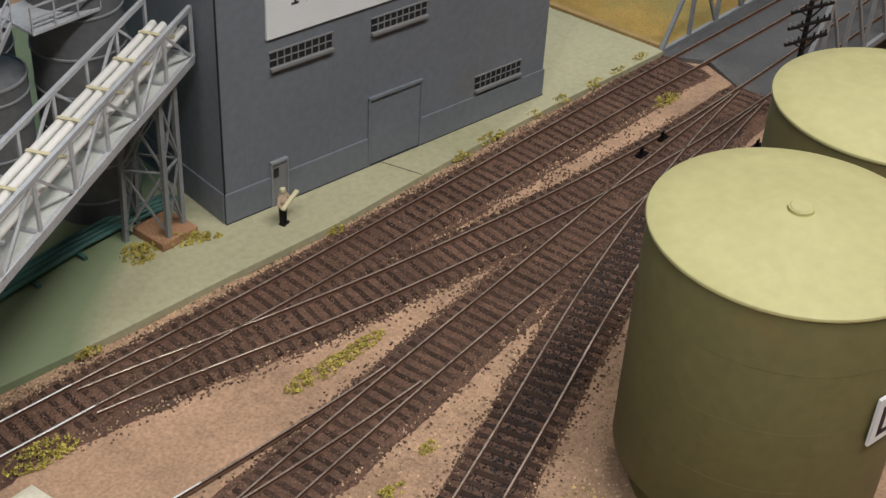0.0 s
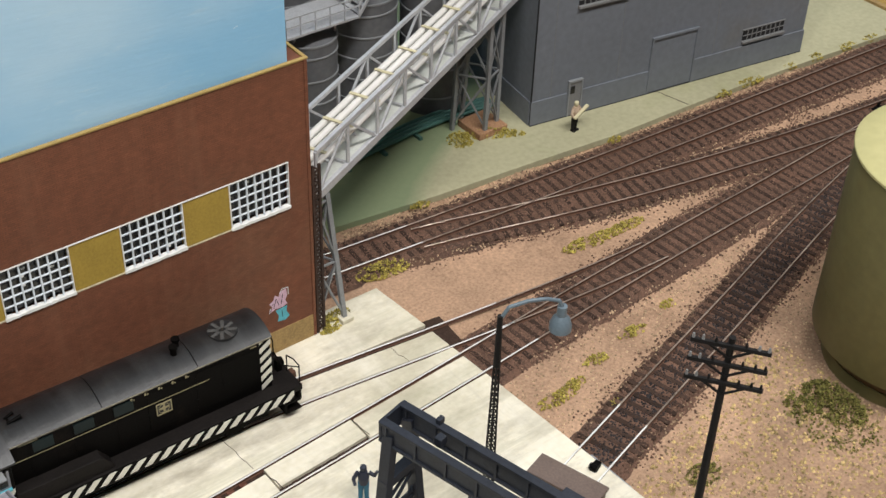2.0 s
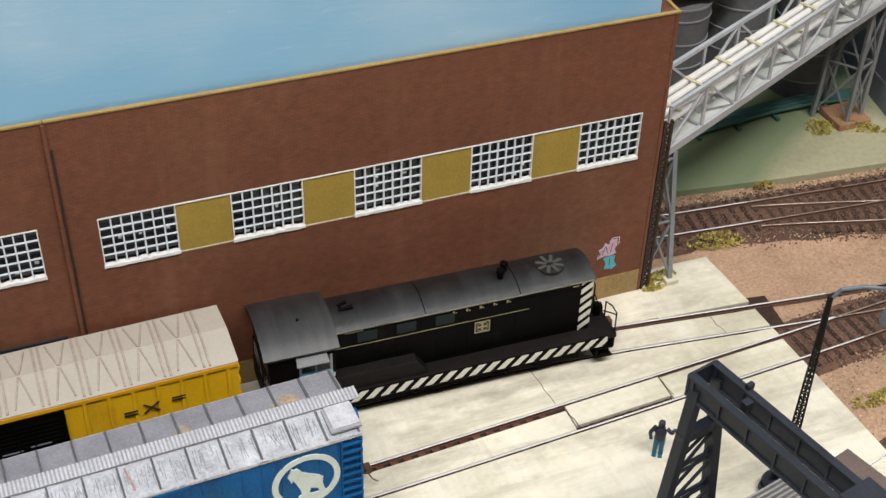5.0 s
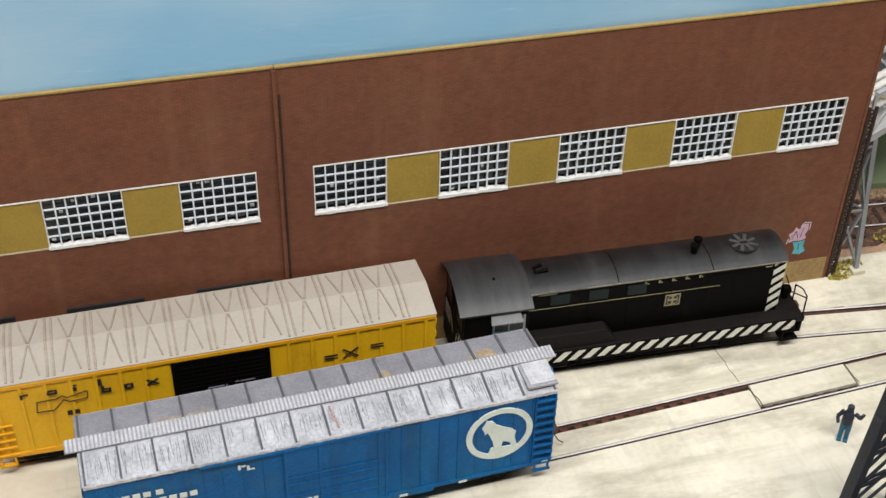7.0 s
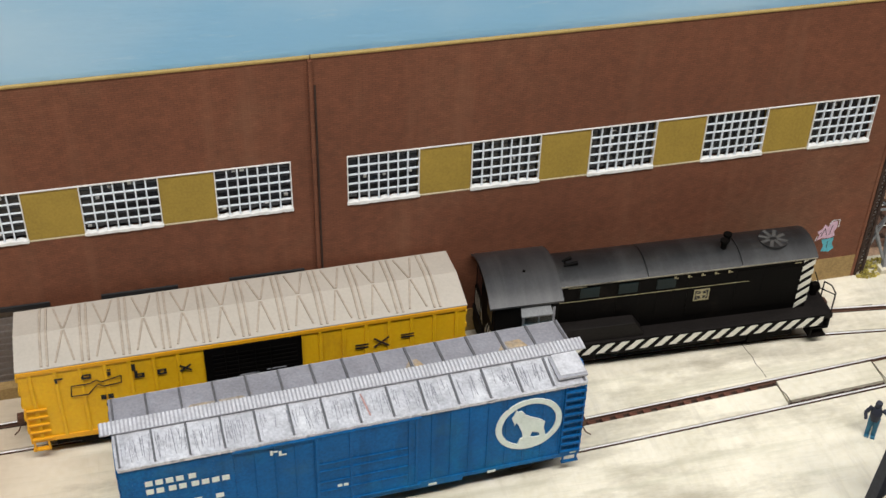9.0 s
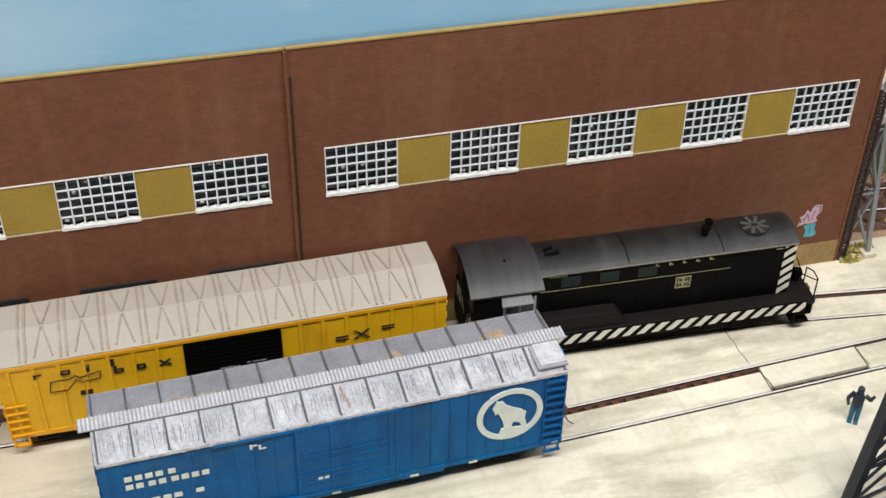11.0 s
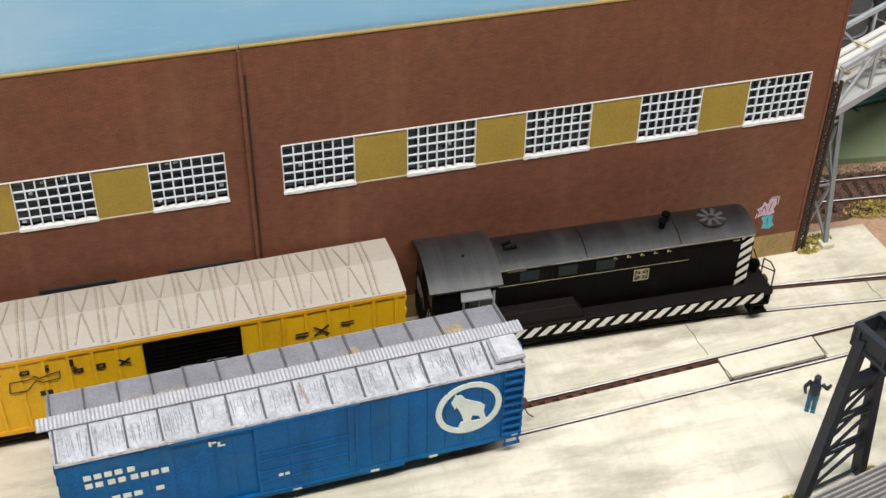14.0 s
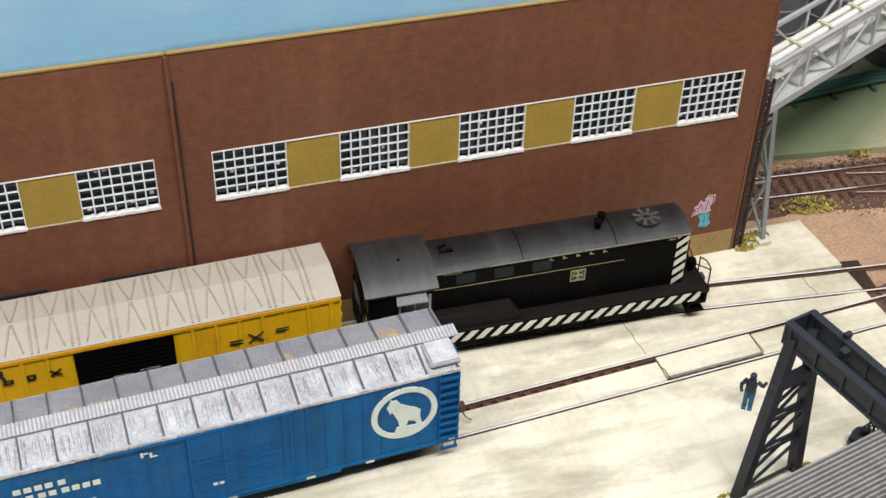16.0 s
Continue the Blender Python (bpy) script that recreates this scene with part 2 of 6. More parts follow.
M["teal"] = mat("teal_pipe_paint", (0.07, 0.17, 0.15), 0.45, vary=0.15, scale=60, bump=0.1)
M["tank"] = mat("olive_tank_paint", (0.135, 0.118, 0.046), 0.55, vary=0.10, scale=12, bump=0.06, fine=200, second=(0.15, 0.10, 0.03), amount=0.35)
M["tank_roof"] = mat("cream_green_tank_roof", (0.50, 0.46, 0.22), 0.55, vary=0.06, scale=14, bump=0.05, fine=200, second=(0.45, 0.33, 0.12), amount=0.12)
M["rust_skirt"] = mat("brown_shaded_tank_skirt", (0.10, 0.062, 0.025), 0.8, vary=0.25, scale=50, bump=0.2)
M["rust"] = mat("orange_rust_ground", (0.34, 0.22, 0.06), 0.9, vary=0.3, scale=20, bump=0.5, second=(0.22, 0.22, 0.08), amount=0.5)
M["black"] = mat("weathered_black_paint", (0.003, 0.0026, 0.0024), 0.55, vary=0.3, scale=60, bump=0.1, second=(0.012, 0.009, 0.007), amount=0.3, spec=0.06)
M["loco_roof"] = mat("grey_dusted_black_roof", (0.010, 0.0105, 0.0115), 0.36, vary=0.4, scale=70, bump=0.15, second=(0.022, 0.022, 0.022), amount=0.5, spec=0.5)
streaks(M["loco_roof"], (150, 16, 16), (0, 0, 0), (0.05, 0.05, 0.052), 0.48, 0.74, 0.5)
M["stripe"] = mat("cream_white_stripe", (0.66, 0.64, 0.56), 0.6, vary=0.10, scale=200, bump=0.05)
M["gold"] = mat("faded_gold_lettering", (0.30, 0.26, 0.15), 0.6, vary=0.15, scale=200, bump=0)
M["yellow"] = mat("boxcar_yellow_paint", (0.76, 0.425, 0.008), 0.45, vary=0.08, scale=40, bump=0.06, second=(0.60, 0.30, 0.012), amount=0.35)
M["yellow_trim"] = mat("boxcar_orange_yellow_trim", (0.76, 0.36, 0.012), 0.45, vary=0.08, scale=40, bump=0.06)
M["roof_cream"] = mat("boxcar_cream_grey_roof", (0.44, 0.40, 0.345), 0.6, vary=0.05, scale=50, bump=0.08)
# roof ribs: darker than the cream roof, their shade put into the colour
M["roof_groove"] = mat("shaded_roof_rib", (0.38, 0.325, 0.265), 0.7, vary=0.15, scale=100, bump=0.1)
M["blue"] = mat("faded_blue_boxcar_paint", (0.001, 0.088, 0.27), 0.5, vary=0.22, scale=40, bump=0.08, second=(0.004, 0.125, 0.28), amount=0.35, spec=0.15)
streaks(M["blue"], (90, 90, 9), (0, 0, 0), (0.003, 0.035, 0.11), 0.50, 0.70, 0.65)
streaks(M["blue"], (30, 30, 60), (0, 0, 0), (0.03, 0.10, 0.17), 0.52, 0.72, 0.55)
streaks(M["yellow"], (90, 90, 9), (0, 0, 0), (0.40, 0.20, 0.02), 0.52, 0.74, 0.5)
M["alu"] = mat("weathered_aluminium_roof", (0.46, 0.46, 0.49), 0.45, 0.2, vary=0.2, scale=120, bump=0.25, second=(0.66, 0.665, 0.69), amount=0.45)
M["alu_dark"] = mat("darker_grey_roof_metal", (0.31, 0.31, 0.345), 0.55, 0.35, vary=0.15, scale=60, bump=0.15, second=(0.38, 0.26, 0.11), amount=0.08)
M["decal"] = mat("pale_cream_decal", (0.60, 0.66, 0.62), 0.6, vary=0.1, scale=200, bump=0)
M["red_ink"] = mat("red_decal", (0.28, 0.04, 0.03), 0.6, vary=0.2, scale=200, bump=0)
M["cyan_ink"] = mat("light_blue_spray_paint", (0.10, 0.42, 0.50), 0.6, vary=0.2, scale=300, bump=0)
M["pink_ink"] = mat("pale_pink_spray_paint", (0.62, 0.42, 0.52), 0.6, vary=0.2, scale=300, bump=0)
M["crane"] = mat("dark_slate_crane_paint", (0.022, 0.025, 0.034), 0.5, spec=0.3, vary=0.2, scale=60, bump=0.1)
M["pole"] = mat("black_pole_plastic", (0.010, 0.009, 0.009), 0.6, spec=0.2, vary=0.2, scale=80, bump=0.15)
M["insulator"] = mat("clear_grey_insulator", (0.22, 0.22, 0.22), 0.3, vary=0.05, scale=80, bump=0)
M["lamp_grey"] = mat("blue_grey_lamp_shade", (0.13, 0.17, 0.20), 0.4, vary=0.1, scale=80, bump=0)
M["corrugated"] = mat("grey_corrugated_sheet", (0.36, 0.345, 0.335), 0.55, 0.2, vary=0.15, scale=40, bump=0.1, second=(0.17, 0.13, 0.10), amount=0.3)
M["maroon"] = mat("dull_brown_roof_paint", (0.145, 0.105, 0.088), 0.7, vary=0.15, scale=60, bump=0.15)
M["deck"] = mat("dark_grey_bridge_deck", (0.085, 0.085, 0.088), 0.6, vary=0.2, scale=25, bump=0.15, second=(0.13, 0.125, 0.12), amount=0.4)
M["figure_navy"] = mat("navy_jacket_paint", (0.020, 0.024, 0.040), 0.6, vary=0.1, scale=200, bump=0)
M["figure_blue"] = mat("blue_trouser_paint", (0.02, 0.12, 0.20), 0.6, vary=0.1, scale=200, bump=0)
M["figure_pale"] = mat("pale_figure_paint", (0.48, 0.36, 0.26), 0.6, vary=0.1, scale=200, bump=0)
M["room"] = mat("beige_room_wall", (0.30, 0.29, 0.27), 0.9, vary=0.05, scale=2, bump=0.05)
M["room_floor"] = mat("grey_room_floor", (0.22, 0.21, 0.20), 0.8, vary=0.1, scale=2, bump=0.05)
M["muntin"] = mat("pale_blue_white_bar", (0.70, 0.755, 0.81), 0.5, vary=0.1, scale=200, bump=0.1)
M["streak"] = mat("painted_seam_highlight", (0.53, 0.53, 0.57), 0.5, 0.1, vary=0.1, scale=200, bump=0.1)
M["faint_rust"] = mat("faint_rust_streak", (0.36, 0.21, 0.19), 0.6, vary=0.25, scale=200, bump=0.1)
M["rail_worn"] = mat("dull_brown_rail_head", (0.50, 0.40, 0.33), 0.30, 0.75, vary=0.35, scale=30, bump=0.05)
M["teal_glass"] = mat("dark_teal_glass", (0.004, 0.012, 0.014), 0.35, spec=0.2, vary=0.2, scale=60, bump=0)
M["dull_blade"] = mat("worn_grey_blade", (0.06, 0.06, 0.058), 0.5, vary=0.2, scale=200, bump=0)
M["seam"] = mat("dark_roof_seam", (0.13, 0.13, 0.14), 0.5, 0.2, vary=0.2, scale=200, bump=0)
M["soil"] = mat("ochre_soil_chips", (0.50, 0.37, 0.17), 0.95, vary=0.2, scale=200, bump=0.3, objrand=0.5, island=True)
M["groove"] = mat("dark_joint", (0.07, 0.055, 0.04), 0.9, vary=0.2, scale=200, bump=0)

M["drip"] = mat("grey_drip_streak", (0.27, 0.27, 0.30), 0.5, 0.1, vary=0.3, scale=150, bump=0.1)
M["shutter"] = mat("dull_brown_grey_shutter", (0.15, 0.13, 0.12), 0.6, vary=0.15, scale=60, bump=0.1)
M["ledge"] = mat("dirty_white_ledge", (0.50, 0.43, 0.30), 0.7, vary=0.2, scale=150, bump=0.2)
M["sleeper_red"] = mat("red_brown_sleeper_end", (0.105, 0.045, 0.030), 0.9, spec=0.2, vary=0.3, scale=300, bump=0.4, objrand=0.3)
M["board_grey"] = mat("silver_grey_board", (0.36, 0.36, 0.39), 0.5, 0.2, vary=0.15, scale=120, bump=0.15)
M["board_pale"] = mat("pale_worn_silver_and_highlight", (0.56, 0.56, 0.59), 0.5, 0.1, vary=0.18, scale=150, bump=0.15)
M["tan_rust"] = mat("tan_rust_film", (0.36, 0.27, 0.17), 0.7, vary=0.3, scale=150, bump=0.1, second=(0.30, 0.30, 0.31), amount=0.6)
M["cab_roof"] = mat("dusty_grey_cab_roof", (0.024, 0.024, 0.026), 0.42, vary=0.22, scale=40, bump=0.12, spec=0.5)
streaks(M["cab_roof"], (160, 14, 14), (0, 0, 0), (0.07, 0.068, 0.066), 0.48, 0.74, 0.55)
M["dusty_black"] = mat("dusty_black_deck", (0.010, 0.0082, 0.0075), 0.65, vary=0.25, scale=50, bump=0.15, spec=0.15)
M["awning"] = mat("grey_awning_paint", (0.17, 0.175, 0.18), 0.6, vary=0.15, scale=120, bump=0.1)
M["gutter"] = mat("gutter_edge_highlight", (0.22, 0.20, 0.15), 0.5, vary=0.3, scale=90, bump=0.1, second=(0.05, 0.045, 0.04), amount=0.4)
M["deck_pale"] = mat("pale_deck_sheet", (0.60, 0.62, 0.58), 0.45, vary=0.12, scale=40, bump=0.1)
M["footing"] = mat("reddish_tan_stone", (0.36, 0.20, 0.11), 0.9, vary=0.25, scale=60, bump=0.4)
M["valley_shade"] = mat("brown_valley_shade", (0.05, 0.042, 0.036), 0.9, vary=0.3, scale=40, bump=0.2)
M["dark_rust"] = mat("dark_rusty_iron", (0.040, 0.022, 0.016), 0.7, vary=0.3, scale=200, bump=0.2)

# ---------------------------------------------------------------- geometry helpers


class Geo:
    """Collects vertices and faces, in millimetres."""

    def __init__(self):
        self.v, self.f, self.mi, self.cur = [], [], [], 0

    def add(self, vs, fs):
        b = len(self.v)
        self.v += [tuple(v) for v in vs]
        for f in fs:
            self.f.append([b + i for i in f])
            self.mi.append(self.cur)
        return self

    def box(self, x0, x1, y0, y1, z0, z1):
        vs = [(x, y, z) for z in (z0, z1) for y in (y0, y1) for x in (x0, x1)]
        return self.add(vs, [(0, 2, 3, 1), (4, 5, 7, 6), (0, 1, 5, 4), (2, 6, 7, 3), (0, 4, 6, 2), (1, 3, 7, 5)])

    def beam(self, a, b, w, h, up=(0, 0, 1)):
        """A bar of width w and height h from a to b."""
        a, b = Vector(a), Vector(b)
        d = (b - a).normalized()
        u = Vector(up)
        if abs(d.dot(u)) > 0.98:
            u = Vector((0, 1, 0))
        s = d.cross(u).normalized()
        t = s.cross(d).normalized()
        vs = [p + s * sx * w / 2 + t * sz * h / 2 for p in (a, b) for sx, sz in ((-1, -1), (1, -1), (1, 1), (-1, 1))]
        return self.add(vs, [(3, 2, 1, 0), (4, 5, 6, 7), (0, 1, 5, 4), (1, 2, 6, 5), (2, 3, 7, 6), (3, 0, 4, 7)])

    def cyl(self, a, b, r0, r1=None, n=16, caps=True):
        r1 = r0 if r1 is None else r1
        a, b = Vector(a), Vector(b)
        d = (b - a).normalized()
        u = Vector((0, 0, 1)) if abs(d.z) < 0.9 else Vector((1, 0, 0))
        s = d.cross(u).normalized()
        t = d.cross(s)
        vs = []
        for p, r in ((a, r0), (b, r1)):
            vs += [p + (s * math.cos(2 * math.pi * i / n) + t * math.sin(2 * math.pi * i / n)) * r for i in range(n)]
        fs = [(i, (i + 1) % n, n + (i + 1) % n, n + i) for i in range(n)]
        if caps:
            fs += [tuple(range(n))[::-1], tuple(range(n, 2 * n))]
        return self.add(vs, fs)

    def tube(self, pts, r, n=8):
        for p, q in zip(pts, pts[1:]):
            self.cyl(p, q, r, r, n)
        return self

    def lathe(self, c, prof, n=48, a0=0, a1=2 * math.pi):
        """Turns (radius, height) pairs round the vertical through c."""
        vs, fs = [], []
        k = len(prof)
        for i in range(n):
            a = a0 + (a1 - a0) * i / n
            vs += [(c[0] + r * math.cos(a), c[1] + r * math.sin(a), c[2] + z) for r, z in prof]
        for i in range(n):
            j = (i + 1) % n
            fs += [(i * k + q, j * k + q, j * k + q + 1, i * k + q + 1) for q in range(k - 1)]
        return self.add(vs, fs)

    def prism(self, poly, z0, z1):
        n = len(poly)
        vs = [(x, y, z0) for x, y in poly] + [(x, y, z1) for x, y in poly]
        return self.add(vs, [tuple(range(n))[::-1], tuple(range(n, 2 * n))] + [(i, (i + 1) % n, n + (i + 1) % n, n + i) for i in range(n)])

    def side(self, poly, y0, y1):
        """Extrudes a polygon given in (x, z) from y0 to y1."""
        n = len(poly)
        vs = [(x, y0, z) for x, z in poly] + [(x, y1, z) for x, z in poly]
        return self.add(vs, [tuple(range(n)), tuple(range(n, 2 * n))[::-1]] + [(n + i, n + (i + 1) % n, (i + 1) % n, i) for i in range(n)])

    def end(self, poly, x0, x1):
        """Extrudes a polygon given in (y, z) from x0 to x1."""
        n = len(poly)
        vs = [(x0, y, z) for y, z in poly] + [(x1, y, z) for y, z in poly]
        return self.add(vs, [tuple(range(n))[::-1], tuple(range(n, 2 * n))] + [(i, (i + 1) % n, n + (i + 1) % n, n + i) for i in range(n)])


def mesh_of(name, geo, mats, bevel=0.0, smooth=False):
    me = bpy.data.meshes.new(name)
    me.from_pydata([(x * MM, y * MM, z * MM) for x, y, z in geo.v], [], geo.f)
    for m in mats if isinstance(mats, (list, tuple)) else [mats]:
        me.materials.append(M[m])
    for p, i in zip(me.polygons, geo.mi):
        p.material_index = i
    bm = bmesh.new()
    bm.from_mesh(me)
    bmesh.ops.recalc_face_normals(bm, faces=bm.faces)
    if bevel:
        es = [e for e in bm.edges if len(e.link_faces) == 2 and e.calc_face_angle(0) > 0.6]
        bmesh.ops.bevel(bm, geom=es, offset=bevel * MM, segments=2, profile=0.6, affect="EDGES", clamp_overlap=True)
    bm.to_mesh(me)
    bm.free()
    if smooth:
        for p in me.polygons:
            p.use_smooth = True
        me.set_sharp_from_angle(angle=radians(38))
    return me


def part(name, geo, m, parent=None, label="", bevel=0.0, smooth=False):
    ob = new(name, mesh_of(name, geo, m, bevel, smooth))
    ob.parent = parent
    if label:
        tagged(ob, label)
    return ob


def thing(name, label, category, group="", at=None, kind=""):
    ob = tagged(new(name), label, category, group, kind)
    ob.empty_display_size = 0.01
    if at is not None:
        ob.matrix_basis = at
    return ob


def solid(name, geo, m, label, category, kind="", group="", bevel=0.0, smooth=False):
    return tagged(part(name, geo, m, None, "", bevel, smooth), label, category, group, kind)


def G():
    return Geo()


def mm(x, y, z, rz=0.0):
    return pose(x * MM, y * MM, z * MM, 0, 0, rz)

# ---------------------------------------------------------------- room
room_box = G()
room_box.box(-2400, 2600, -2300, -2200, -1100, 1500)
solid("wall_south", room_box, "room", "off-white plain room wall behind the layout aisle", "wall", "structure")
solid("wall_north", G().box(-2400, 2600, 900, 1000, -1100, 1500), "room", "off-white plain room wall", "wall", "structure")
solid("wall_west", G().box(-2500, -2400, -2300, 1000, -1100, 1500), "room", "off-white plain room wall", "wall", "structure")
solid("wall_east", G().box(2600, 2700, -2300, 1000, -1100, 1500), "room", "off-white plain room wall", "wall", "structure")
solid("ceiling", G().box(-2500, 2700, -2300, 1000, 1500, 1560), "room", "off-white plain ceiling", "ceiling", "structure")
solid("floor", G().box(-2500, 2700, -2300, 1000, -1160, -1100), "room_floor", "grey plain room floor", "floor", "structure")

# ---------------------------------------------------------------- track lines


def smooth_line(pts, step=4.0):
    """A gently rounded line through the points, as an array of (x, y)."""
    p = np.array(pts, float)
    s = np.r_[0, np.cumsum(np.hypot(*np.diff(p, axis=0).T))]
    u = np.arange(0, s[-1] + step, step)
    q = np.c_[np.interp(u, s, p[:, 0]), np.interp(u, s, p[:, 1])]
    k = 13
    for _ in range(2):
        pad = np.r_[2 * q[0] - q[k:0:-1], q, 2 * q[-1] - q[-2:-k - 2:-1]]
        ker = np.hanning(2 * k + 3)[1:-1]
        ker = ker / ker.sum()
        q = np.c_[np.convolve(pad[:, 0], ker, "valid"), np.convolve(pad[:, 1], ker, "valid")]
    return q


def offset(line, d):
    t = np.gradient(line, axis=0)
    t = t / np.hypot(*t.T)[:, None]
    return line + np.c_[-t[:, 1], t[:, 0]] * d


LINE_MAIN = smooth_line([(150, 52), (230, 45), (281, 40), (368, 32.5), (440, 27), (510, 23), (593, 18.5), (691, 14), (840, 5), (1050, -6)])
LINE_DIVERGE = smooth_line([(281, 40.5), (323, 34.5), (365, 23.5), (407, 10.6), (475, -5), (563, -20.7), (630, -29.5), (690, -34.5), (760, -36.5), (1050, -40)])
LINE_WALL = smooth_line([(-520, -26), (-151, -25), (0, -22.5), (95, -21.8), (160, -23), (222, -28.8), (305, -39), (380, -46.5), (440, -48.6)])
LINE_FRONT = smooth_line([(-520, -104), (-101, -81), (83, -73), (232, -63.8), (293, -59.8), (371, -53.6), (445, -49), (533, -45.5), (609, -40.5), (690, -37.2), (730, -36.8)])
LINE_TANK = smooth_line([(215, -163), (290, -140), (345, -125), (395, -111.5), (442, -99), (505, -80.5), (575, -64), (640, -51), (700, -41), (740, -37.5)])
EDGE_X = lambda y: 288.0 - 0.058 * (y - 0)


def y_on(line, x):
    return float(np.interp(x, line[:, 0], line[:, 1]))


RAIL_Z = 0.45
# ---------------------------------------------------------------- ground
rng = random.Random(4)


def hump(x, y):
    return noise.noise(Vector((x * 0.03, y * 0.03, 0))) * 1.1 + noise.noise(Vector((x * 0.12, y * 0.12, 5))) * 0.5


nx, ny = 150, 80
gx = np.linspace(-560, 1060, nx)
gy = np.linspace(-560, 560, ny)
g = G()
vs = []
for yy in gy:
    for xx in gx:
        low = -42.0 * min(1.0, max(0.0, (xx - 755) / 25.0)) if yy > -75 else -10.0 * min(1.0, max(0.0, (xx - 760) / 60.0))
        vs.append((xx, yy, -3.6 + (hump(xx, yy) if xx > 285 else -1.5) + low))
fs = [(j * nx + i, j * nx + i + 1, (j + 1) * nx + i + 1, (j + 1) * nx + i) for j in range(ny - 1) for i in range(nx - 1)]
g.add(vs, fs)
ground = solid("ground", g, "dirt", "pinkish brown gravelly layout ground", "ground", "structure", smooth=True)
solid("layout_bench", G().box(-560, 1060, -560, 560, -160, -50), "maroon", "plain brown layout bench under the scenery", "bench", "structure")


def ribbon(line, half, z, lip, x0=-1e9, x1=1e9):
    """A low bed of ballast along a line."""
    q = line[(line[:, 0] >= x0) & (line[:, 0] <= x1)]
    t = np.gradient(q, axis=0)
    t = t / np.hypot(*t.T)[:, None]
    cols = np.linspace(-1, 1, 13)
    vs, k = [], len(cols)
    for (x, y), (tx, ty) in zip(q, t):
        for c in cols:
            w = half * c * (1 + 0.10 * noise.noise(Vector((x * 0.05, y * 0.05, c * 9))))
            px, py = x - ty * w, y + tx * w
            h = z - lip * max(0, abs(c) - 0.72) / 0.28 + 0.35 * noise.noise(Vector((px * 0.4, py * 0.4, 2)))
            vs.append((px, py, h))
    fs = [(i * k + j, i * k + j + 1, (i + 1) * k + j + 1, (i + 1) * k + j) for i in range(len(q) - 1) for j in range(k - 1)]
    return G().add(vs, fs)


solid("ballast_bed", ribbon(LINE_MAIN, 19, -1.72, 2.6, 150, 745), "ballast", "brown ballast bed under the main track", "ballast", "structure", smooth=True)
solid("ballast_bed", ribbon(LINE_DIVERGE, 17, -1.74, 2.4, 300, 745), "ballast", "brown ballast bed under the diverging track", "ballast", "structure", smooth=True)
solid("ballast_bed", ribbon(LINE_FRONT, 19, -1.72, 2.4, 286, 745), "ballast", "brown ballast bed under the yard lead", "ballast", "structure", smooth=True)
solid("ballast_bed", ribbon(LINE_TANK, 17, -1.85, 2.2, 280, 720), "ballast", "brown ballast bed beside the storage tanks", "ballast", "structure", smooth=True)
solid("ballast_bed", ribbon(LINE_TANK, 10.5, -1.95, 0.5, 330, 700), "cinder", "black cinders between the rails beside the tanks", "ballast", "structure", smooth=True)
solid("track_bed", ribbon(LINE_WALL, 16, -1.9, 0.5, -520, 300), "tie", "dark brown bed in the paved track", "ballast", "structure", smooth=True)
solid("track_bed", ribbon(LINE_FRONT, 16, -1.9, 0.5, -520, 292), "tie", "dark brown bed in the paved track", "ballast", "structure", smooth=True)

# loose stones on the beds and the open ground


def stones(name, spots, size, m, label):
    g = G()
    vs, fs = [], []
    for x, y, z in spots:
        s = size * rng.uniform(0.55, 1.25)
        b = len(vs)
        a = rng.uniform(0, 6.28)
        for k in range(4):
            vs.append((x + s * math.cos(a + k * 1.57 + rng.uniform(-.3, .3)), y + s * math.sin(a + k * 1.57), z - 0.2))
        vs.append((x + rng.uniform(-.3, .3) * s, y + rng.uniform(-.3, .3) * s, z + s * rng.uniform(0.6, 1.1)))
        fs += [(b, b + 1, b + 4), (b + 1, b + 2, b + 4), (b + 2, b + 3, b + 4), (b + 3, b, b + 4)]
    g.add(vs, fs)
    return solid(name, g, m, label, "gravel", "stuff")


spots, black = [], []
for line, x0, x1, half, n in ((LINE_MAIN, 250, 742, 18, 15000), (LINE_DIVERGE, 300, 742, 15, 10000), (LINE_FRONT, 288, 742, 18, 13000), (LINE_TANK, 292, 700, 16, 9000)):
    q = line[(line[:, 0] > x0) & (line[:, 0] < x1)]
    for _ in range(n):
        x, y = q[rng.randrange(len(q))]
        d = rng.uniform(-half, half)
        if line is LINE_TANK and abs(d) < 10.5:
            black.append((x + rng.uniform(-2, 2), y + d, -1.75))
        elif abs(abs(d) - 8.25) > 0.9:
            spots.append((x + rng.uniform(-2, 2), y + d, -1.75 - (1.2 if abs(d) > 15 else 0)))
LINES = (LINE_MAIN, LINE_DIVERGE, LINE_FRONT, LINE_TANK)
for line in LINES:
    q = line[(line[:, 0] > 310) & (line[:, 0] < 690)]
    for _ in range(1100):
        x, y = q[rng.randrange(len(q))]
        x += rng.uniform(-3, 3)
        d = rng.choice((-1, 1)) * (16 + abs(rng.gauss(0, 3)))
        if min(abs(y + d - y_on(k, x)) for k in LINES) > 15.5:
            spots.append((x, y + d, -3.2 + hump(x, y + d)))
stones("cinders", black, 0.7, "black_stones", "black cinders between the siding rails")
stones("ballast_stones", spots, 0.68, "stones", "small brown ballast stones along the tracks")
spots = []
